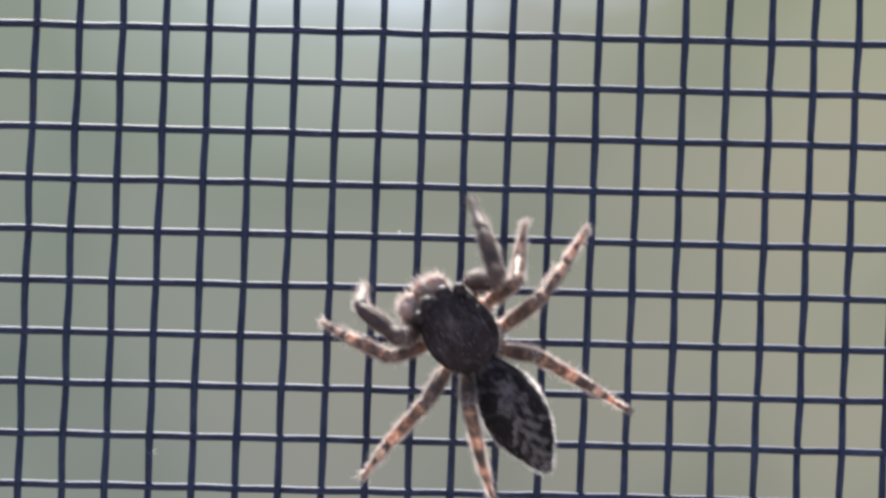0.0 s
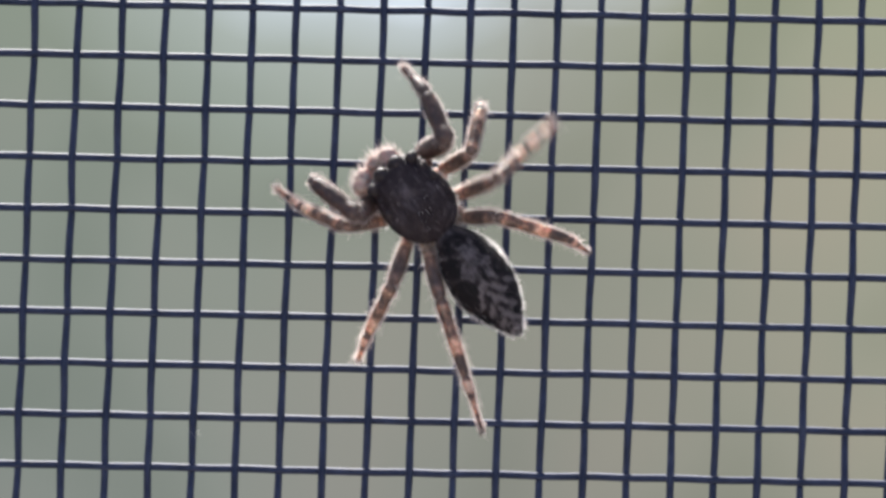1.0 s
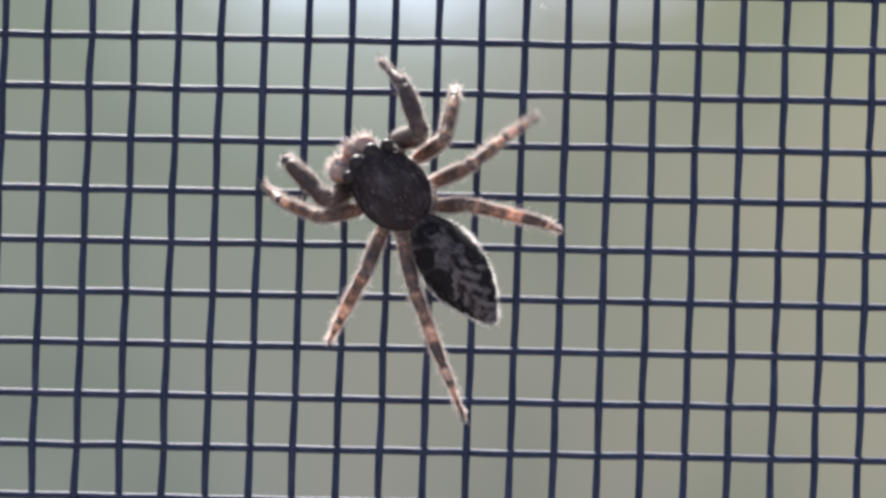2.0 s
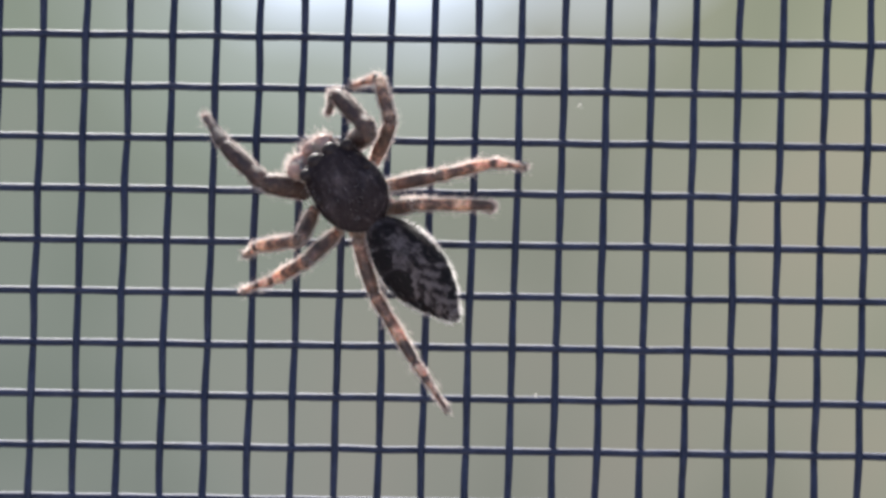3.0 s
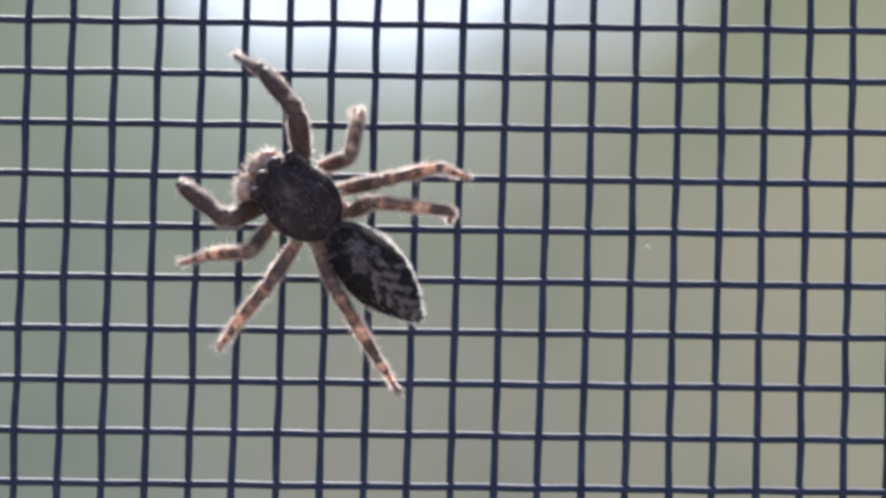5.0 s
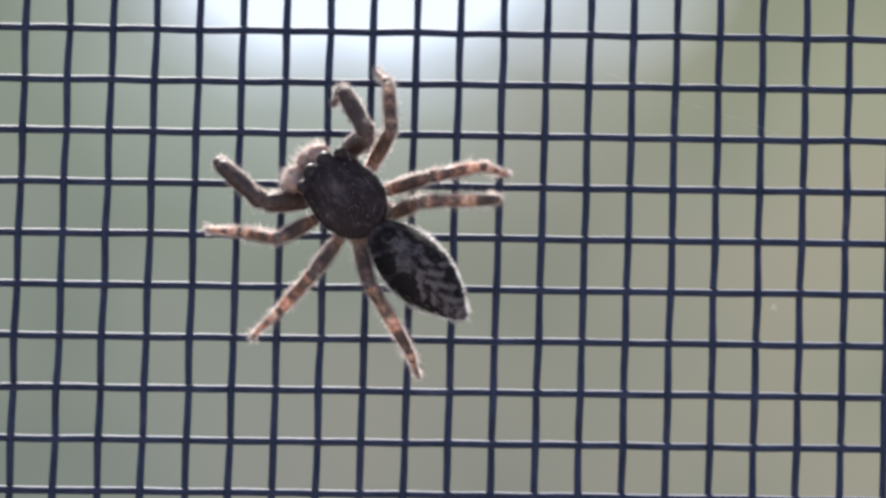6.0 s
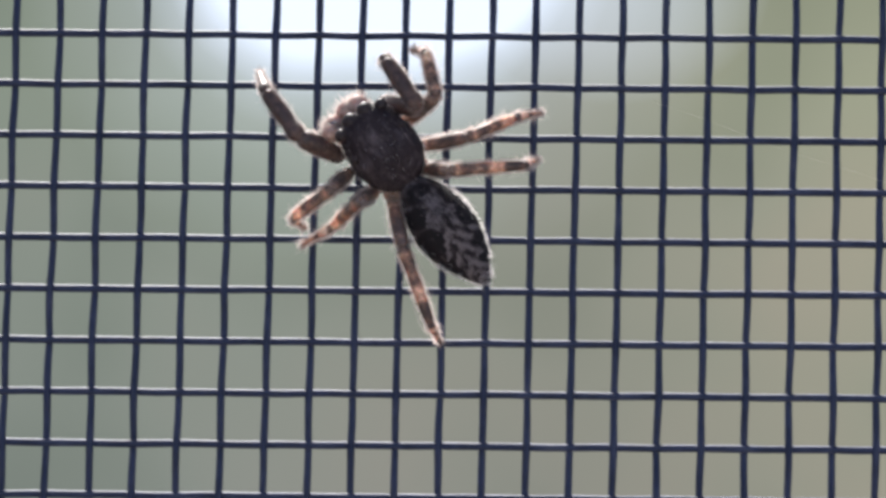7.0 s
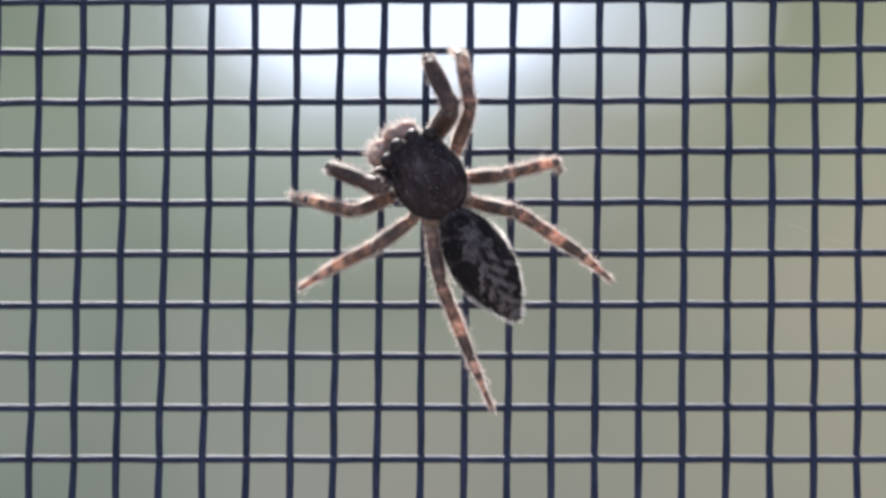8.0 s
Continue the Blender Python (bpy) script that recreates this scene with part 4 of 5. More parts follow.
    step('R3', 6.8, (0.33, -2.27, 2.11), (0.39, -3.88, 1.09), (0.30, -4.83, 0.22))
    step('R3', 7, (0.05, -2.24, 1.98), (-0.33, -3.89, 1.12), (-0.65, -4.74, 0.19))
    step('R3', 7.2, (0.26, -2.23, 2.13), (0.44, -3.45, 0.68), (0.61, -4.64, 0.19))
    step('R3', 7.3, (0.65, -2.40, 2.02), (1.21, -3.73, 0.79), (1.64, -4.80, 0.19))
    step('R3', 7.5, (0.33, -2.07, 2.32), (0.76, -3.72, 1.48), (0.80, -3.86, 0.19))
    step('R3', 7.7, (0.09, -1.85, 2.38), (0.15, -3.50, 1.45), (0.21, -3.81, 0.19))
    step('R3', 7.8, (0.17, -1.75, 2.48), (-0.01, -3.34, 1.45), (-0.15, -3.61, 0.19))
    step('R3', 8, (0.16, -1.98, 2.32), (-0.27, -3.62, 1.46), (-0.54, -3.74, 0.20))
    # right leg, pair 4: seconds, then knee, ankle and toe (mm on the spider)
    step('R4', 0, (-0.45, -1.46, 2.61), (-2.23, -2.43, 1.15), (-3.63, -3.16, 0.38))
    step('R4', 0.2, (-0.99, -1.76, 2.04), (-3.12, -2.61, 1.04), (-4.70, -3.16, 0.52))
    step('R4', 0.3, (-1.11, -1.77, 1.87), (-3.25, -2.68, 0.95), (-4.85, -3.19, 0.47))
    step('R4', 0.5, (-1.35, -1.71, 1.16), (-3.71, -2.54, 1.09), (-5.41, -2.96, 1.03))
    step('R4', 0.7, (-0.57, -1.83, 2.31), (-2.36, -2.93, 0.97), (-3.82, -3.51, 0.19))
    step('R4', 0.8, (-0.38, -1.56, 2.58), (-1.90, -3.44, 1.92), (-2.06, -3.23, 0.19))
    step('R4', 1, (-0.50, -1.52, 2.56), (-2.39, -2.93, 1.73), (-3.14, -3.28, 0.19))
    step('R4', 1.2, (-0.96, -1.63, 2.19), (-2.90, -2.65, 0.98), (-4.31, -3.33, 0.19))
    step('R4', 1.3, (-1.06, -1.90, 1.72), (-3.31, -2.77, 1.06), (-4.61, -3.55, 0.19))
    step('R4', 1.5, (-1.23, -1.87, 1.04), (-3.55, -2.77, 0.78), (-5.17, -3.39, 0.57))
    step('R4', 1.7, (-0.62, -1.66, 2.42), (-2.34, -2.91, 1.10), (-3.64, -3.79, 0.32))
    step('R4', 1.8, (-0.39, -1.45, 2.63), (-1.84, -3.38, 1.97), (-1.94, -3.45, 0.23))
    step('R4', 2.033, (-0.51, -1.48, 2.58), (-2.36, -2.92, 1.71), (-3.10, -3.38, 0.19))
    step('R4', 2.267, (-1.00, -1.62, 2.17), (-2.94, -2.64, 0.97), (-4.35, -3.32, 0.19))
    step('R4', 2.367, (-1.08, -1.88, 1.73), (-3.29, -2.76, 0.95), (-4.61, -3.62, 0.19))
    step('R4', 2.567, (-1.25, -1.82, 1.38), (-3.40, -2.72, 0.47), (-4.88, -3.55, 0.88))
    step('R4', 2.8, (-0.55, -1.57, 2.51), (-1.36, -2.61, 0.38), (-2.52, -3.91, 0.19))
    step('R4', 3, (-0.22, -1.29, 2.74), (-1.65, -3.20, 1.96), (-1.70, -3.05, 0.21))
    step('R4', 3.2, (-0.31, -1.43, 2.66), (-2.10, -3.02, 1.91), (-2.51, -3.15, 0.22))
    step('R4', 3.3, (-0.57, -1.60, 2.49), (-2.54, -3.01, 1.88), (-3.06, -2.99, 0.20))
    step('R4', 3.5, (-1.02, -1.73, 2.03), (-3.19, -2.89, 1.59), (-4.24, -2.99, 0.19))
    step('R4', 3.7, (-1.28, -1.81, 1.11), (-3.60, -2.73, 1.21), (-4.99, -3.02, 0.18))
    step('R4', 3.8, (-1.04, -1.84, 1.87), (-3.21, -3.04, 1.56), (-4.30, -3.06, 0.19))
    step('R4', 4, (-1.18, -1.82, 1.63), (-3.32, -2.75, 0.75), (-4.95, -3.09, 0.19))
    step('R4', 4.2, (-0.83, -1.76, 2.19), (-2.40, -2.83, 0.57), (-3.92, -3.62, 0.19))
    step('R4', 4.533, (-0.27, -1.46, 2.66), (-1.63, -3.41, 1.90), (-1.29, -3.50, 0.19))
    step('R4', 4.9, (-0.16, -1.50, 2.66), (-1.90, -3.15, 1.95), (-1.95, -2.95, 0.22))
    step('R4', 5.067, (-0.41, -1.46, 2.62), (-2.31, -2.92, 1.92), (-2.53, -2.79, 0.19))
    step('R4', 5.3, (-0.67, -1.63, 2.42), (-2.88, -2.64, 1.84), (-3.43, -2.86, 0.19))
    step('R4', 5.5, (-0.92, -1.93, 1.90), (-3.19, -2.95, 1.66), (-4.13, -3.11, 0.19))
    step('R4', 5.7, (-0.90, -1.85, 2.03), (-3.02, -2.75, 1.06), (-4.55, -3.22, 0.36))
    step('R4', 5.8, (-0.84, -1.95, 1.96), (-2.83, -2.91, 0.79), (-4.39, -3.47, 0.24))
    step('R4', 6, (-0.23, -1.56, 2.62), (-1.68, -3.47, 1.92), (-1.32, -3.46, 0.21))
    step('R4', 6.2, (-0.10, -1.53, 2.65), (-1.79, -3.23, 1.93), (-1.79, -2.94, 0.20))
    step('R4', 6.3, (-0.32, -1.47, 2.65), (-2.08, -3.08, 1.93), (-2.17, -2.72, 0.21))
    step('R4', 6.5, (-0.65, -1.67, 2.39), (-2.79, -2.88, 1.92), (-3.13, -2.69, 0.21))
    step('R4', 6.7, (-1.09, -1.86, 1.74), (-3.44, -2.71, 1.90), (-3.99, -2.59, 0.25))
    step('R4', 6.8, (-1.19, -1.87, 1.46), (-3.50, -2.76, 1.82), (-4.31, -2.87, 0.28))
    step('R4', 7, (-0.47, -1.15, 2.72), (-1.71, -3.13, 1.83), (-1.75, -3.75, 0.19))
    step('R4', 7.2, (-0.66, -1.42, 2.54), (-2.39, -3.11, 1.90), (-2.29, -2.75, 0.19))
    step('R4', 7.3, (-0.61, -1.45, 2.55), (-2.48, -2.99, 1.95), (-2.61, -2.81, 0.22))
    step('R4', 7.5, (-0.89, -1.49, 2.36), (-2.99, -2.77, 1.93), (-3.23, -2.93, 0.21))
    step('R4', 7.7, (-1.10, -1.58, 2.09), (-3.36, -2.62, 1.84), (-3.94, -2.70, 0.19))
    step('R4', 7.8, (-1.13, -1.51, 2.10), (-3.40, -2.50, 1.74), (-4.23, -2.71, 0.21))
    step('R4', 8, (-1.00, -1.76, 2.03), (-3.18, -2.82, 1.43), (-4.32, -3.28, 0.19))
    # left leg, pair 1: seconds, then knee, ankle and toe (mm on the spider)
    step('L1', 0, (2.03, 1.85, 2.40), (3.56, 2.52, 1.51), (4.07, 2.10, 0.21))
    step('L1', 0.2, (2.33, 2.10, 2.26), (3.98, 2.55, 1.42), (5.34, 2.70, 0.96))
    step('L1', 0.3, (2.33, 2.08, 2.27), (3.95, 2.50, 1.38), (5.31, 2.70, 0.93))
    step('L1', 0.5, (2.99, 2.12, 1.92), (4.19, 2.49, 0.49), (5.58, 2.79, 0.20))
    step('L1', 0.7, (2.87, 2.10, 2.04), (4.68, 2.52, 1.67), (4.98, 2.68, 0.26))
    step('L1', 0.8, (2.55, 2.09, 2.21), (4.32, 2.47, 1.62), (4.51, 2.65, 0.19))
    step('L1', 1, (2.02, 1.88, 2.38), (3.70, 2.36, 1.63), (3.82, 2.49, 0.19))
    step('L1', 1.2, (2.17, 1.92, 2.38), (3.49, 2.51, 1.15), (4.57, 2.59, 0.19))
    step('L1', 1.3, (2.47, 1.96, 2.32), (4.14, 2.24, 1.46), (5.45, 2.32, 0.83))
    step('L1', 1.5, (3.26, 1.91, 1.79), (5.07, 2.10, 1.26), (6.49, 2.07, 0.94))
    step('L1', 1.7, (3.28, 1.87, 1.79), (5.14, 2.01, 1.44), (6.06, 1.84, 0.34))
    step('L1', 1.8, (2.96, 2.01, 2.05), (4.78, 2.10, 1.51), (5.37, 2.03, 0.19))
    step('L1', 2.033, (2.15, 1.89, 2.40), (3.85, 2.22, 1.61), (4.14, 2.25, 0.19))
    step('L1', 2.267, (2.14, 1.93, 2.37), (3.46, 2.53, 1.14), (4.55, 2.60, 0.19))
    step('L1', 2.367, (2.35, 1.98, 2.34), (4.00, 2.30, 1.45), (5.34, 2.41, 0.91))
    step('L1', 2.567, (2.95, 2.18, 1.89), (4.67, 2.30, 1.09), (6.11, 2.40, 1.20))
    step('L1', 2.8, (2.47, 2.19, 2.15), (4.20, 2.37, 1.40), (5.60, 2.51, 1.05))
    step('L1', 3, (3.10, 2.06, 1.86), (4.83, 2.38, 1.15), (6.03, 2.38, 0.33))
    step('L1', 3.2, (2.77, 2.14, 2.07), (4.58, 2.39, 1.53), (5.12, 2.48, 0.19))
    step('L1', 3.3, (2.75, 2.20, 2.03), (4.58, 2.50, 1.63), (4.76, 2.55, 0.19))
    step('L1', 3.5, (2.33, 2.02, 2.31), (4.07, 2.35, 1.63), (4.00, 2.49, 0.19))
    step('L1', 3.7, (2.20, 1.96, 2.36), (3.84, 2.60, 1.63), (3.99, 2.67, 0.19))
    step('L1', 3.8, (2.53, 2.22, 2.11), (4.07, 2.71, 1.12), (5.44, 3.13, 0.85))
    step('L1', 4, (2.89, 2.20, 1.91), (4.41, 2.47, 0.81), (5.77, 2.59, 0.31))
    step('L1', 4.2, (3.02, 2.13, 1.86), (4.71, 2.40, 1.03), (6.03, 2.41, 0.43))
    step('L1', 4.533, (2.80, 2.21, 1.98), (4.65, 2.45, 1.59), (5.01, 2.51, 0.19))
    step('L1', 4.9, (2.52, 2.16, 2.17), (4.33, 2.42, 1.64), (4.39, 2.47, 0.19))
    step('L1', 5.067, (2.32, 2.17, 2.20), (4.11, 2.48, 1.63), (4.22, 2.54, 0.19))
    step('L1', 5.3, (2.01, 2.01, 2.31), (3.73, 2.46, 1.62), (3.85, 2.66, 0.19))
    step('L1', 5.5, (2.61, 1.97, 2.28), (4.18, 2.21, 1.24), (5.57, 2.40, 0.88))
    step('L1', 5.7, (3.15, 2.08, 1.76), (4.72, 2.53, 0.79), (6.03, 2.67, 0.19))
    step('L1', 5.8, (2.93, 2.11, 1.98), (4.70, 2.52, 1.42), (5.47, 2.55, 0.19))
    step('L1', 6, (2.82, 2.18, 1.99), (4.67, 2.47, 1.63), (4.85, 2.54, 0.19))
    step('L1', 6.2, (2.28, 1.90, 2.39), (3.90, 2.42, 1.55), (4.39, 2.54, 0.19))
    step('L1', 6.3, (2.16, 1.98, 2.35), (3.85, 2.45, 1.62), (4.10, 2.47, 0.19))
    step('L1', 6.5, (1.51, 1.51, 2.34), (2.87, 2.50, 1.45), (3.58, 2.53, 0.19))
    step('L1', 6.7, (2.03, 2.04, 2.29), (3.64, 2.48, 1.38), (4.46, 2.61, 0.19))
    step('L1', 6.8, (2.49, 2.18, 2.16), (3.87, 2.42, 0.88), (5.24, 2.61, 0.44))
    step('L1', 7, (3.23, 1.85, 1.88), (5.07, 1.80, 1.39), (5.85, 1.61, 0.19))
    step('L1', 7.2, (2.82, 2.02, 2.14), (4.64, 1.79, 1.63), (4.77, 1.81, 0.19))
    step('L1', 7.3, (2.40, 1.93, 2.36), (4.15, 1.87, 1.61), (4.43, 1.88, 0.19))
    step('L1', 7.5, (2.04, 1.81, 2.42), (3.76, 1.79, 1.62), (3.99, 1.80, 0.19))
    step('L1', 7.7, (1.65, 1.66, 2.37), (3.37, 1.94, 1.62), (3.57, 1.91, 0.19))
    step('L1', 7.8, (1.51, 1.49, 2.34), (3.13, 2.17, 1.63), (3.26, 2.10, 0.19))
    step('L1', 8, (1.78, 1.46, 2.47), (3.18, 2.42, 1.62), (3.39, 2.44, 0.19))
    # left leg, pair 2: seconds, then knee, ankle and toe (mm on the spider)
    step('L2', 0, (1.76, 2.47, 2.11), (3.01, 3.36, 1.25), (3.73, 3.86, 0.37))
    step('L2', 0.2, (1.25, 2.39, 2.20), (1.87, 3.07, 0.71), (2.75, 3.79, 0.19))
    step('L2', 0.3, (0.97, 2.25, 2.23), (2.11, 3.27, 1.39), (2.34, 3.55, 0.19))
    step('L2', 0.5, (1.03, 2.23, 2.28), (1.24, 2.57, 0.57), (1.65, 3.68, 0.19))
    step('L2', 0.7, (1.58, 2.40, 2.22), (2.61, 3.47, 1.29), (3.33, 4.40, 0.87))
    step('L2', 0.8, (1.87, 2.51, 2.01), (3.07, 3.57, 1.30), (3.96, 4.36, 0.94))
    step('L2', 1, (2.05, 2.43, 2.02), (3.31, 3.15, 1.04), (4.34, 3.48, 0.42))
    step('L2', 1.2, (1.70, 2.41, 2.19), (2.51, 3.19, 0.85), (3.55, 3.42, 0.19))
    step('L2', 1.3, (1.62, 2.29, 2.31), (2.72, 3.27, 1.36), (3.16, 3.22, 0.19))
    step('L2', 1.5, (1.15, 2.19, 2.35), (2.17, 3.27, 1.42), (2.34, 3.40, 0.19))
    step('L2', 1.7, (1.11, 2.05, 2.42), (1.86, 3.21, 1.35), (1.77, 3.67, 0.19))
    step('L2', 1.8, (1.55, 2.37, 2.25), (2.56, 3.40, 1.26), (2.93, 3.94, 0.19))
    step('L2', 2.033, (1.94, 2.38, 2.14), (3.13, 3.09, 1.07), (4.00, 3.29, 0.19))
    step('L2', 2.267, (1.68, 2.42, 2.18), (2.48, 3.20, 0.83), (3.52, 3.43, 0.19))
    step('L2', 2.367, (1.61, 2.33, 2.28), (2.71, 3.32, 1.35), (3.17, 3.28, 0.19))
    step('L2', 2.567, (1.14, 2.31, 2.25), (2.14, 3.45, 1.38), (2.47, 3.62, 0.19))
    step('L2', 2.8, (1.15, 2.27, 2.29), (1.84, 3.51, 1.26), (2.09, 4.10, 0.19))
    step('L2', 3, (0.94, 2.15, 2.30), (1.63, 3.40, 1.29), (1.69, 3.99, 0.19))
    step('L2', 3.2, (0.82, 2.27, 2.14), (1.51, 3.36, 0.95), (1.83, 4.45, 0.44))
    step('L2', 3.3, (1.30, 2.64, 1.90), (2.48, 3.76, 1.26), (3.35, 4.62, 0.97))
    step('L2', 3.5, (2.12, 2.57, 1.73), (3.36, 3.44, 0.86), (4.35, 4.12, 0.49))
    step('L2', 3.7, (1.56, 2.51, 2.10), (2.67, 3.34, 1.04), (3.58, 3.88, 0.37))
    step('L2', 3.8, (1.43, 2.54, 2.06), (2.34, 3.44, 0.87), (3.32, 3.81, 0.19))
    step('L2', 4, (1.08, 2.31, 2.23), (1.91, 3.16, 0.95), (2.72, 3.74, 0.19))
    step('L2', 4.2, (1.02, 2.25, 2.26), (1.76, 2.89, 0.81), (2.08, 3.93, 0.19))
    step('L2', 4.533, (1.41, 2.45, 2.17), (2.26, 3.11, 0.78), (2.92, 3.98, 0.19))
    step('L2', 4.9, (1.34, 2.36, 2.25), (2.24, 3.37, 1.14), (2.71, 4.17, 0.30))
    step('L2', 5.067, (1.16, 2.28, 2.28), (2.02, 3.23, 1.10), (2.57, 4.22, 0.58))
    step('L2', 5.3, (1.28, 2.38, 2.22), (2.09, 3.29, 0.96), (2.78, 4.26, 0.57))
    step('L2', 5.5, (1.85, 2.46, 2.09), (2.93, 3.29, 1.01), (3.85, 4.07, 0.67))
    step('L2', 5.7, (1.17, 2.35, 2.22), (2.12, 3.15, 0.98), (2.81, 4.12, 0.59))
    step('L2', 5.8, (1.78, 2.56, 1.98), (2.93, 3.61, 1.17), (3.76, 4.48, 0.86))
    step('L2', 6, (1.64, 2.49, 2.11), (2.62, 3.29, 0.89), (3.42, 4.12, 0.41))
    step('L2', 6.2, (1.46, 2.37, 2.25), (2.40, 3.34, 1.15), (2.91, 4.13, 0.32))
    step('L2', 6.3, (1.37, 2.37, 2.25), (2.38, 3.20, 1.08), (3.04, 4.13, 0.59))
    step('L2', 6.5, (1.98, 2.61, 1.80), (3.13, 3.35, 0.72), (4.15, 4.02, 0.47))
    step('L2', 6.7, (1.37, 2.34, 2.27), (2.44, 3.36, 1.33), (2.85, 3.64, 0.19))
    step('L2', 6.8, (1.34, 1.44, 2.64), (1.84, 2.93, 1.86), (2.24, 3.47, 0.81))
    step('L2', 6.9, (1.39, 1.74, 2.60), (1.77, 3.20, 1.71), (1.80, 3.51, 0.49))
    step('L2', 7, (1.29, 2.01, 2.48), (1.39, 3.54, 1.64), (1.01, 3.46, 0.46))
    step('L2', 7.1, (1.41, 1.92, 2.54), (1.74, 2.99, 1.19), (2.13, 3.73, 0.27))
    step('L2', 7.2, (1.40, 2.45, 2.16), (2.54, 3.35, 1.19), (3.13, 4.15, 0.43))
    step('L2', 7.3, (2.03, 2.48, 1.96), (3.34, 3.29, 1.13), (4.41, 3.91, 0.96))
    step('L2', 7.5, (1.91, 2.27, 2.25), (3.25, 2.86, 1.29), (3.82, 3.03, 0.19))
    step('L2', 7.7, (2.09, 2.48, 1.92), (3.45, 3.16, 1.05), (4.37, 3.67, 0.38))
    step('L2', 7.8, (1.82, 2.57, 1.95), (3.02, 3.27, 0.89), (3.98, 3.82, 0.29))
    step('L2', 8, (1.61, 2.53, 2.07), (2.73, 3.56, 1.22), (3.28, 4.02, 0.19))
    # left leg, pair 3: seconds, then knee, ankle and toe (mm on the spider)
    step('L3', 0, (-0.01, 2.20, 2.21), (-0.58, 3.95, 1.72), (-1.08, 5.12, 1.45))
    step('L3', 0.2, (-0.43, 2.38, 0.89), (-1.34, 3.98, 1.35), (-2.02, 5.09, 1.29))
    step('L3', 0.3, (-0.49, 2.33, 0.90), (-1.44, 3.92, 1.32), (-2.16, 5.00, 1.22))
    step('L3', 0.5, (0.55, 2.16, 2.36), (0.55, 3.92, 1.64), (0.70, 5.19, 1.39))
    step('L3', 0.7, (0.19, 2.20, 2.28), (0.05, 3.85, 1.35), (0.08, 4.70, 0.37))
    step('L3', 0.8, (-0.06, 2.34, 2.01), (-0.49, 4.06, 1.33), (-0.55, 4.68, 0.19))
    step('L3', 1, (-0.30, 2.30, 1.86), (-1.08, 3.85, 1.09), (-1.58, 4.65, 0.19))
    step('L3', 1.2, (-0.45, 2.27, 1.71), (-1.62, 3.65, 1.15), (-2.37, 4.45, 0.46))
    step('L3', 1.3, (-0.59, 2.06, 1.81), (-1.81, 3.37, 1.17), (-2.70, 4.20, 0.71))
    step('L3', 1.5, (0.08, 2.45, 1.92), (-0.31, 4.21, 1.31), (-0.42, 5.11, 0.38))
    step('L3', 1.7, (0.34, 2.08, 2.42), (0.46, 3.59, 1.27), (0.77, 4.25, 0.19))
    step('L3', 1.8, (0.06, 2.24, 2.19), (-0.20, 3.94, 1.38), (-0.02, 4.43, 0.19))
    step('L3', 2.033, (-0.25, 2.28, 1.94), (-0.99, 3.82, 1.12), (-1.46, 4.60, 0.19))
    step('L3', 2.267, (-0.47, 2.29, 1.61), (-1.65, 3.68, 1.09), (-2.41, 4.48, 0.40))
    step('L3', 2.367, (-0.60, 2.09, 1.75), (-1.81, 3.42, 1.13), (-2.70, 4.30, 0.78))
    step('L3', 2.567, (0.07, 2.51, 1.80), (-0.17, 4.32, 1.26), (-0.23, 5.45, 0.61))
    step('L3', 2.8, (0.36, 2.19, 2.33), (0.78, 3.68, 1.24), (1.20, 4.82, 0.76))
    step('L3', 3, (0.31, 2.32, 2.18), (0.51, 3.65, 0.84), (0.85, 4.73, 0.19))
    step('L3', 3.2, (-0.03, 2.16, 2.23), (-0.08, 3.60, 0.99), (0.06, 4.61, 0.19))
    step('L3', 3.3, (-0.15, 2.19, 2.13), (-0.35, 3.59, 0.86), (-0.32, 4.70, 0.19))
    step('L3', 3.5, (-0.34, 2.38, 1.63), (-1.34, 3.97, 1.34), (-1.38, 4.58, 0.19))
    step('L3', 3.7, (-0.60, 2.08, 1.77), (-1.50, 3.52, 0.92), (-2.07, 4.52, 0.32))
    step('L3', 3.8, (-0.61, 2.24, 1.27), (-1.59, 3.80, 1.73), (-1.70, 4.33, 0.55))
    step('L3', 4, (-0.63, 2.18, 1.49), (-1.39, 3.33, 0.19), (-2.21, 4.34, 0.19))
    step('L3', 4.2, (-0.69, 2.16, 1.28), (-1.93, 3.46, 0.65), (-2.79, 4.32, 0.19))
    step('L3', 4.533, (0.07, 2.33, 2.09), (-0.13, 3.83, 0.94), (-0.22, 5.08, 0.60))
    step('L3', 4.9, (0.17, 2.56, 1.76), (0.08, 4.34, 1.11), (-0.04, 5.25, 0.19))
    step('L3', 5.067, (0.13, 2.61, 1.57), (-0.21, 4.46, 1.26), (-0.26, 5.20, 0.19))
    step('L3', 5.3, (0.08, 2.47, 1.89), (-0.43, 4.21, 1.32), (-0.54, 4.84, 0.19))
    step('L3', 5.5, (-0.32, 2.26, 1.89), (-1.09, 3.81, 1.11), (-1.54, 4.63, 0.20))
    step('L3', 5.7, (-0.54, 2.29, 1.40), (-1.63, 3.72, 0.79), (-2.41, 4.57, 0.19))
    step('L3', 5.8, (-0.59, 2.24, 1.40), (-1.85, 3.62, 1.02), (-2.70, 4.42, 0.45))
    step('L3', 6, (0.15, 2.33, 2.13), (-0.03, 3.89, 1.08), (-0.09, 5.13, 0.69))
    step('L3', 6.2, (0.18, 2.59, 1.69), (0.09, 4.38, 1.06), (-0.07, 5.33, 0.19))
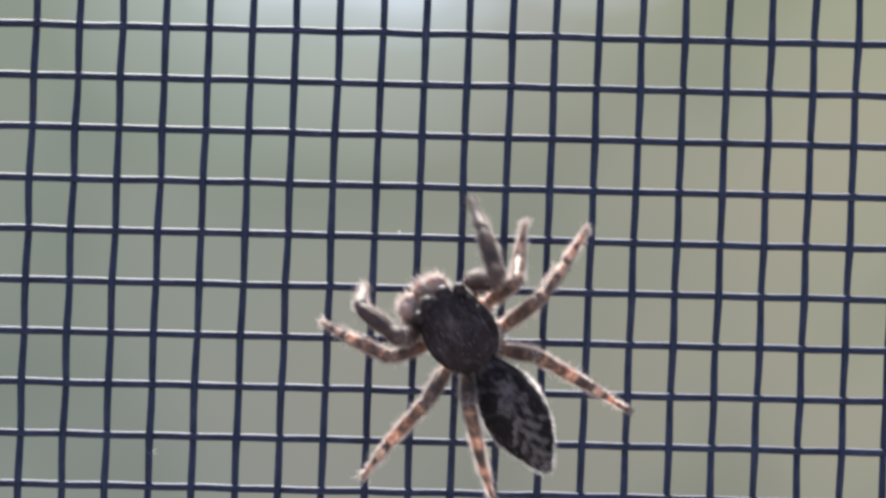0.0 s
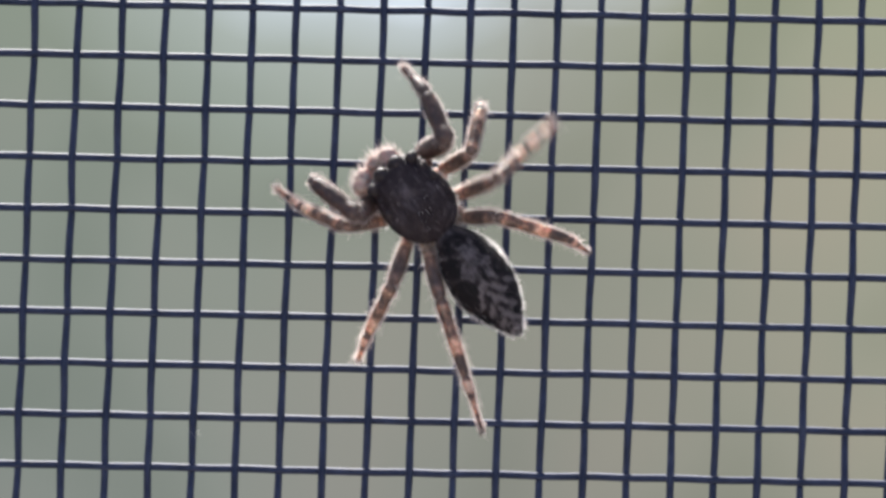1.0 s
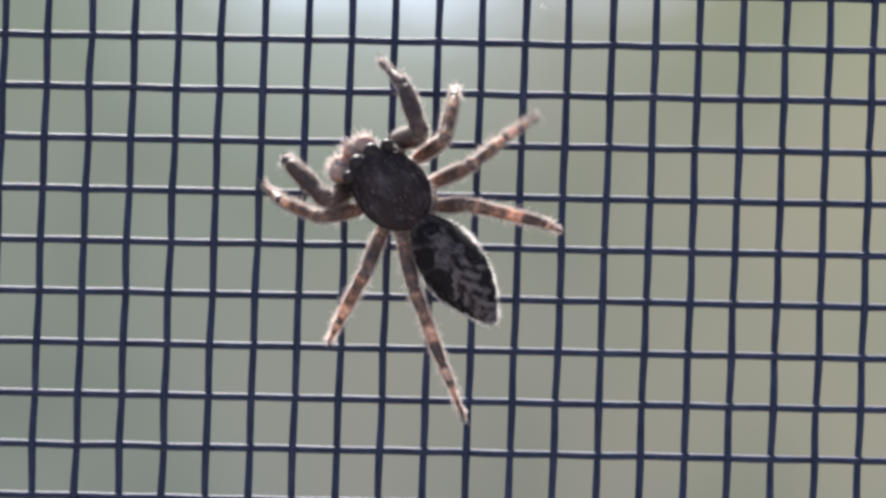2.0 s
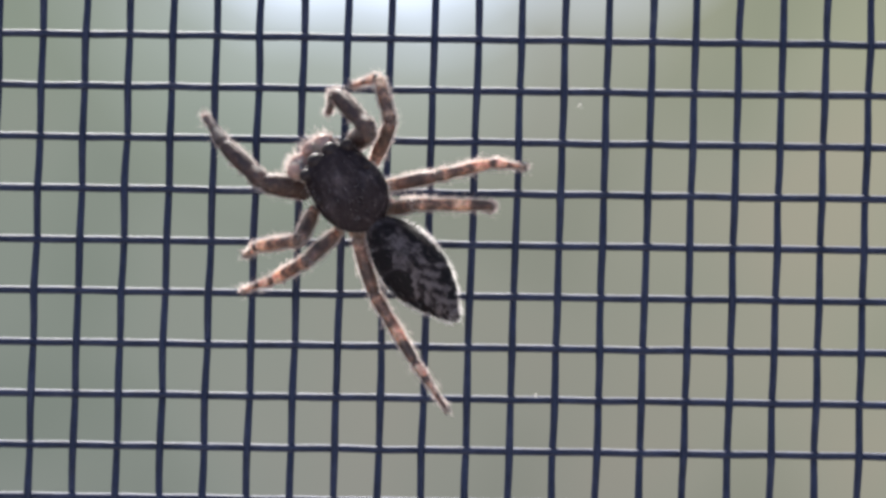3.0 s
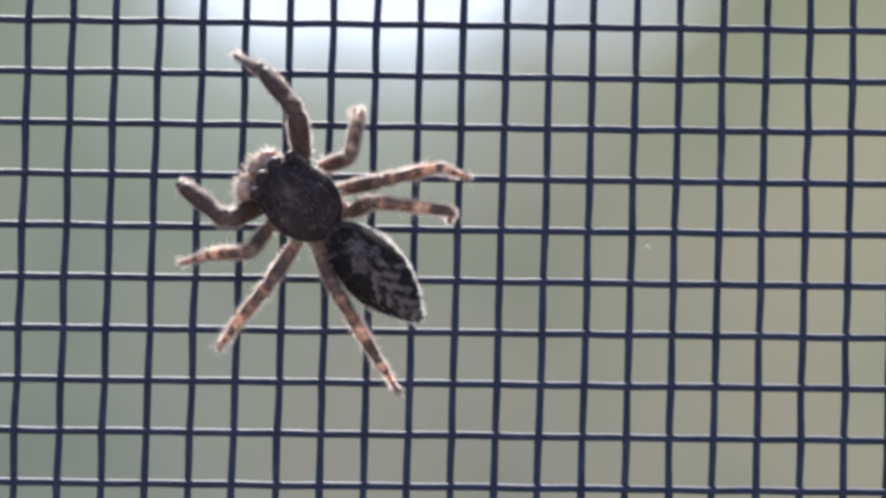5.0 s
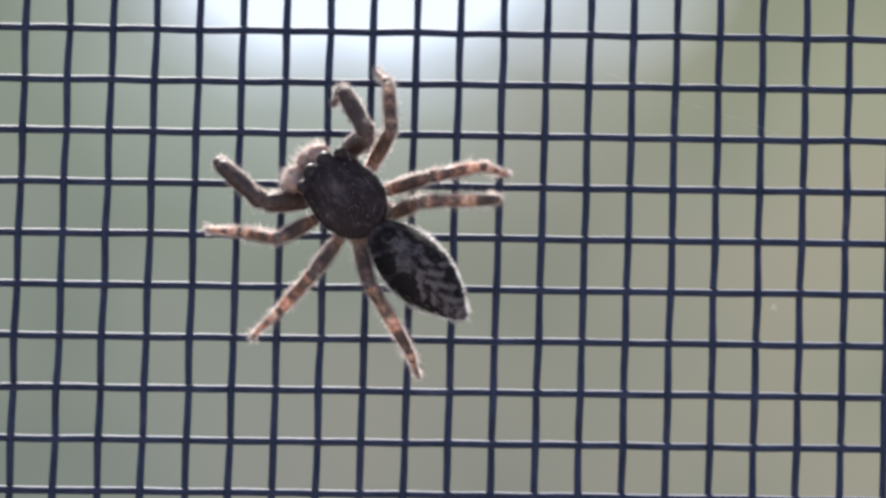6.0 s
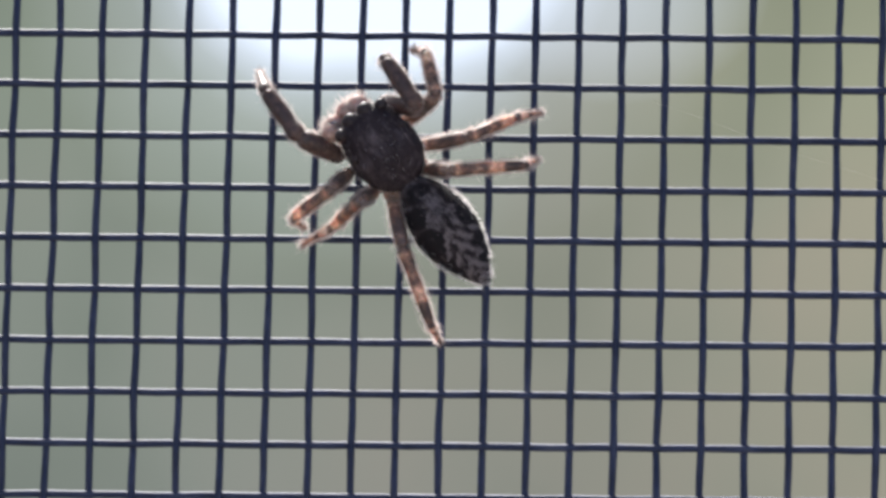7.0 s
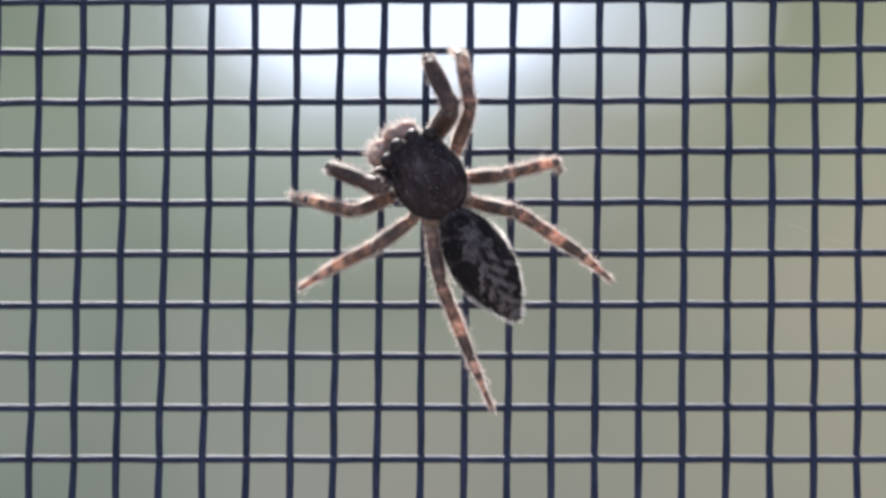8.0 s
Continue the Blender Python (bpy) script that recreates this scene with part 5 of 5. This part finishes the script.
    step('L3', 6.3, (0.08, 2.65, 1.33), (-0.31, 4.50, 1.15), (-0.45, 5.46, 0.28))
    step('L3', 6.5, (-0.18, 2.55, 1.31), (-0.90, 4.29, 1.06), (-1.31, 5.35, 0.42))
    step('L3', 6.7, (-0.32, 2.48, 1.22), (-1.35, 4.06, 1.01), (-2.10, 5.12, 0.88))
    step('L3', 6.8, (-0.28, 2.50, 1.20), (-1.20, 4.15, 1.01), (-1.70, 5.06, 0.21))
    step('L3', 7, (0.47, 1.56, 2.69), (0.44, 2.76, 1.21), (0.64, 3.87, 0.57))
    step('L3', 7.1, (0.47, 1.51, 2.70), (0.37, 2.54, 1.11), (0.25, 3.60, 0.36))
    step('L3', 7.2, (-0.05, 2.03, 2.33), (-0.48, 3.68, 1.49), (-0.64, 3.81, 0.21))
    step('L3', 7.3, (-0.10, 2.04, 2.31), (-0.28, 2.91, 0.63), (-1.18, 3.74, 0.19))
    step('L3', 7.5, (-0.18, 2.11, 2.19), (-1.16, 3.50, 1.34), (-1.78, 3.79, 0.24))
    step('L3', 7.7, (-0.52, 2.33, 1.10), (-1.96, 3.55, 1.35), (-2.57, 3.88, 0.25))
    step('L3', 7.8, (-0.55, 2.30, 1.07), (-1.95, 3.58, 1.25), (-2.76, 4.04, 0.34))
    step('L3', 7.9, (0.21, 2.01, 2.44), (-0.13, 3.39, 1.19), (-0.47, 4.65, 1.22))
    step('L3', 8, (0.35, 2.53, 1.88), (0.55, 4.08, 0.79), (0.59, 5.26, 0.25))
    # left leg, pair 4: seconds, then knee, ankle and toe (mm on the spider)
    step('L4', 0, (-0.67, 1.09, 2.72), (-2.60, 1.70, 1.26), (-3.95, 2.01, 0.19))
    step('L4', 0.2, (-0.66, 1.25, 2.68), (-1.50, 1.69, 0.37), (-2.82, 2.83, 0.19))
    step('L4', 0.3, (-0.46, 1.03, 2.79), (-2.39, 2.12, 1.63), (-3.06, 2.85, 0.19))
    step('L4', 0.5, (-0.82, 1.20, 2.63), (-2.63, 2.10, 1.17), (-3.88, 2.84, 0.19))
    step('L4', 0.7, (-1.01, 1.21, 2.52), (-3.07, 2.04, 1.38), (-4.40, 2.75, 0.49))
    step('L4', 0.8, (-1.17, 1.24, 2.38), (-3.45, 2.09, 1.79), (-4.91, 2.76, 1.10))
    step('L4', 1, (-1.54, 1.37, 1.83), (-3.91, 2.15, 1.79), (-5.55, 2.73, 1.61))
    step('L4', 1.2, (-0.63, 1.16, 2.72), (-2.71, 2.29, 1.89), (-3.04, 2.51, 0.19))
    step('L4', 1.3, (-0.95, 1.18, 2.56), (-3.18, 2.13, 1.94), (-3.21, 2.16, 0.19))
    step('L4', 1.5, (-1.02, 1.12, 2.54), (-3.21, 1.91, 1.63), (-4.18, 2.15, 0.19))
    step('L4', 1.7, (-1.09, 1.29, 2.43), (-3.27, 1.84, 1.33), (-4.65, 2.18, 0.31))
    step('L4', 1.8, (-1.21, 1.29, 2.32), (-3.56, 1.94, 1.78), (-5.08, 2.34, 1.00))
    step('L4', 2.033, (-1.54, 1.40, 1.79), (-3.94, 2.09, 1.97), (-5.61, 2.56, 1.77))
    step('L4', 2.267, (-0.65, 1.20, 2.70), (-2.74, 2.31, 1.89), (-3.08, 2.53, 0.19))
    step('L4', 2.367, (-1.01, 1.19, 2.53), (-3.25, 2.11, 1.94), (-3.36, 2.12, 0.19))
    step('L4', 2.567, (-1.21, 1.09, 2.40), (-3.48, 1.78, 1.63), (-4.72, 1.98, 0.41))
    step('L4', 2.8, (-1.39, 1.13, 2.20), (-3.77, 1.52, 1.58), (-5.49, 1.72, 1.28))
    step('L4', 3, (-1.70, 1.34, 1.12), (-4.14, 1.55, 1.65), (-5.86, 1.61, 1.92))
    step('L4', 3.2, (-1.75, 1.16, 1.08), (-4.25, 1.35, 1.11), (-5.96, 1.47, 1.46))
    step('L4', 3.3, (-1.67, 1.41, 1.29), (-4.16, 1.47, 1.48), (-5.78, 1.50, 0.81))
    step('L4', 3.5, (-0.75, 1.00, 2.71), (-2.95, 1.85, 1.89), (-3.22, 2.18, 0.19))
    step('L4', 3.7, (-0.88, 1.21, 2.60), (-3.14, 1.99, 1.87), (-2.99, 2.45, 0.19))
    step('L4', 3.8, (-0.98, 1.15, 2.56), (-3.24, 1.67, 1.63), (-2.30, 1.99, 0.19))
    step('L4', 4, (-0.99, 1.02, 2.58), (-3.23, 1.88, 1.88), (-3.61, 2.10, 0.19))
    step('L4', 4.2, (-1.17, 1.23, 2.39), (-3.44, 2.16, 1.93), (-3.35, 2.37, 0.19))
    step('L4', 4.533, (-1.23, 1.29, 2.30), (-3.68, 1.77, 2.07), (-4.22, 1.94, 0.41))
    step('L4', 4.9, (-1.39, 1.21, 2.16), (-3.75, 1.68, 1.46), (-4.93, 1.90, 0.19))
    step('L4', 5.067, (-1.49, 1.26, 1.99), (-3.83, 1.87, 1.33), (-5.11, 2.21, 0.19))
    step('L4', 5.3, (-1.44, 1.37, 2.01), (-3.61, 1.95, 0.92), (-5.09, 2.54, 0.19))
    step('L4', 5.5, (-1.19, 1.09, 2.41), (-3.39, 1.67, 1.36), (-4.78, 2.11, 0.39))
    step('L4', 5.7, (-0.67, 0.98, 2.74), (-2.77, 2.00, 1.84), (-3.25, 2.32, 0.19))
    step('L4', 5.8, (-0.85, 1.01, 2.66), (-2.11, 1.52, 0.56), (-3.68, 2.20, 0.19))
    step('L4', 6, (-1.14, 1.21, 2.42), (-3.50, 1.59, 1.68), (-4.37, 1.90, 0.19))
    step('L4', 6.2, (-1.42, 1.18, 2.13), (-3.80, 1.60, 1.47), (-4.98, 1.77, 0.19))
    step('L4', 6.3, (-1.62, 1.25, 1.75), (-4.05, 1.69, 1.38), (-5.32, 1.87, 0.19))
    step('L4', 6.5, (-1.67, 1.41, 1.17), (-4.16, 1.57, 0.90), (-5.86, 1.84, 0.59))
    step('L4', 6.7, (-0.77, 1.18, 2.66), (-2.87, 2.37, 2.01), (-3.04, 2.53, 0.27))
    step('L4', 6.8, (-0.80, 1.16, 2.65), (-2.98, 2.14, 1.92), (-3.51, 2.28, 0.26))
    step('L4', 7, (-1.44, 1.40, 1.99), (-3.81, 2.16, 1.81), (-4.52, 2.30, 0.22))
    step('L4', 7.2, (-1.67, 1.41, 1.26), (-4.13, 1.87, 1.34), (-5.46, 1.88, 0.20))
    step('L4', 7.3, (-1.61, 1.39, 1.63), (-4.07, 1.66, 1.25), (-5.79, 1.71, 0.95))
    step('L4', 7.5, (-0.81, 1.35, 2.58), (-2.70, 1.93, 1.04), (-4.32, 2.23, 0.47))
    step('L4', 7.7, (-1.01, 1.41, 2.44), (-3.29, 2.08, 1.67), (-4.71, 2.39, 0.70))
    step('L4', 7.8, (-1.43, 1.61, 1.79), (-3.83, 2.16, 1.38), (-5.18, 2.44, 0.30))
    step('L4', 8, (-1.65, 1.39, 1.46), (-4.11, 1.79, 1.21), (-5.79, 2.04, 0.79))
    for leg, pieces in LEGS.items():
        for piece, rows in zip(pieces, STEPS[leg]):
            walk(piece, rows)


porch()
backdrop()
SPIDER, HEAD, BELLY, LEGS = jumping_spider()
window_screen()
thread_and_lint()
motions()
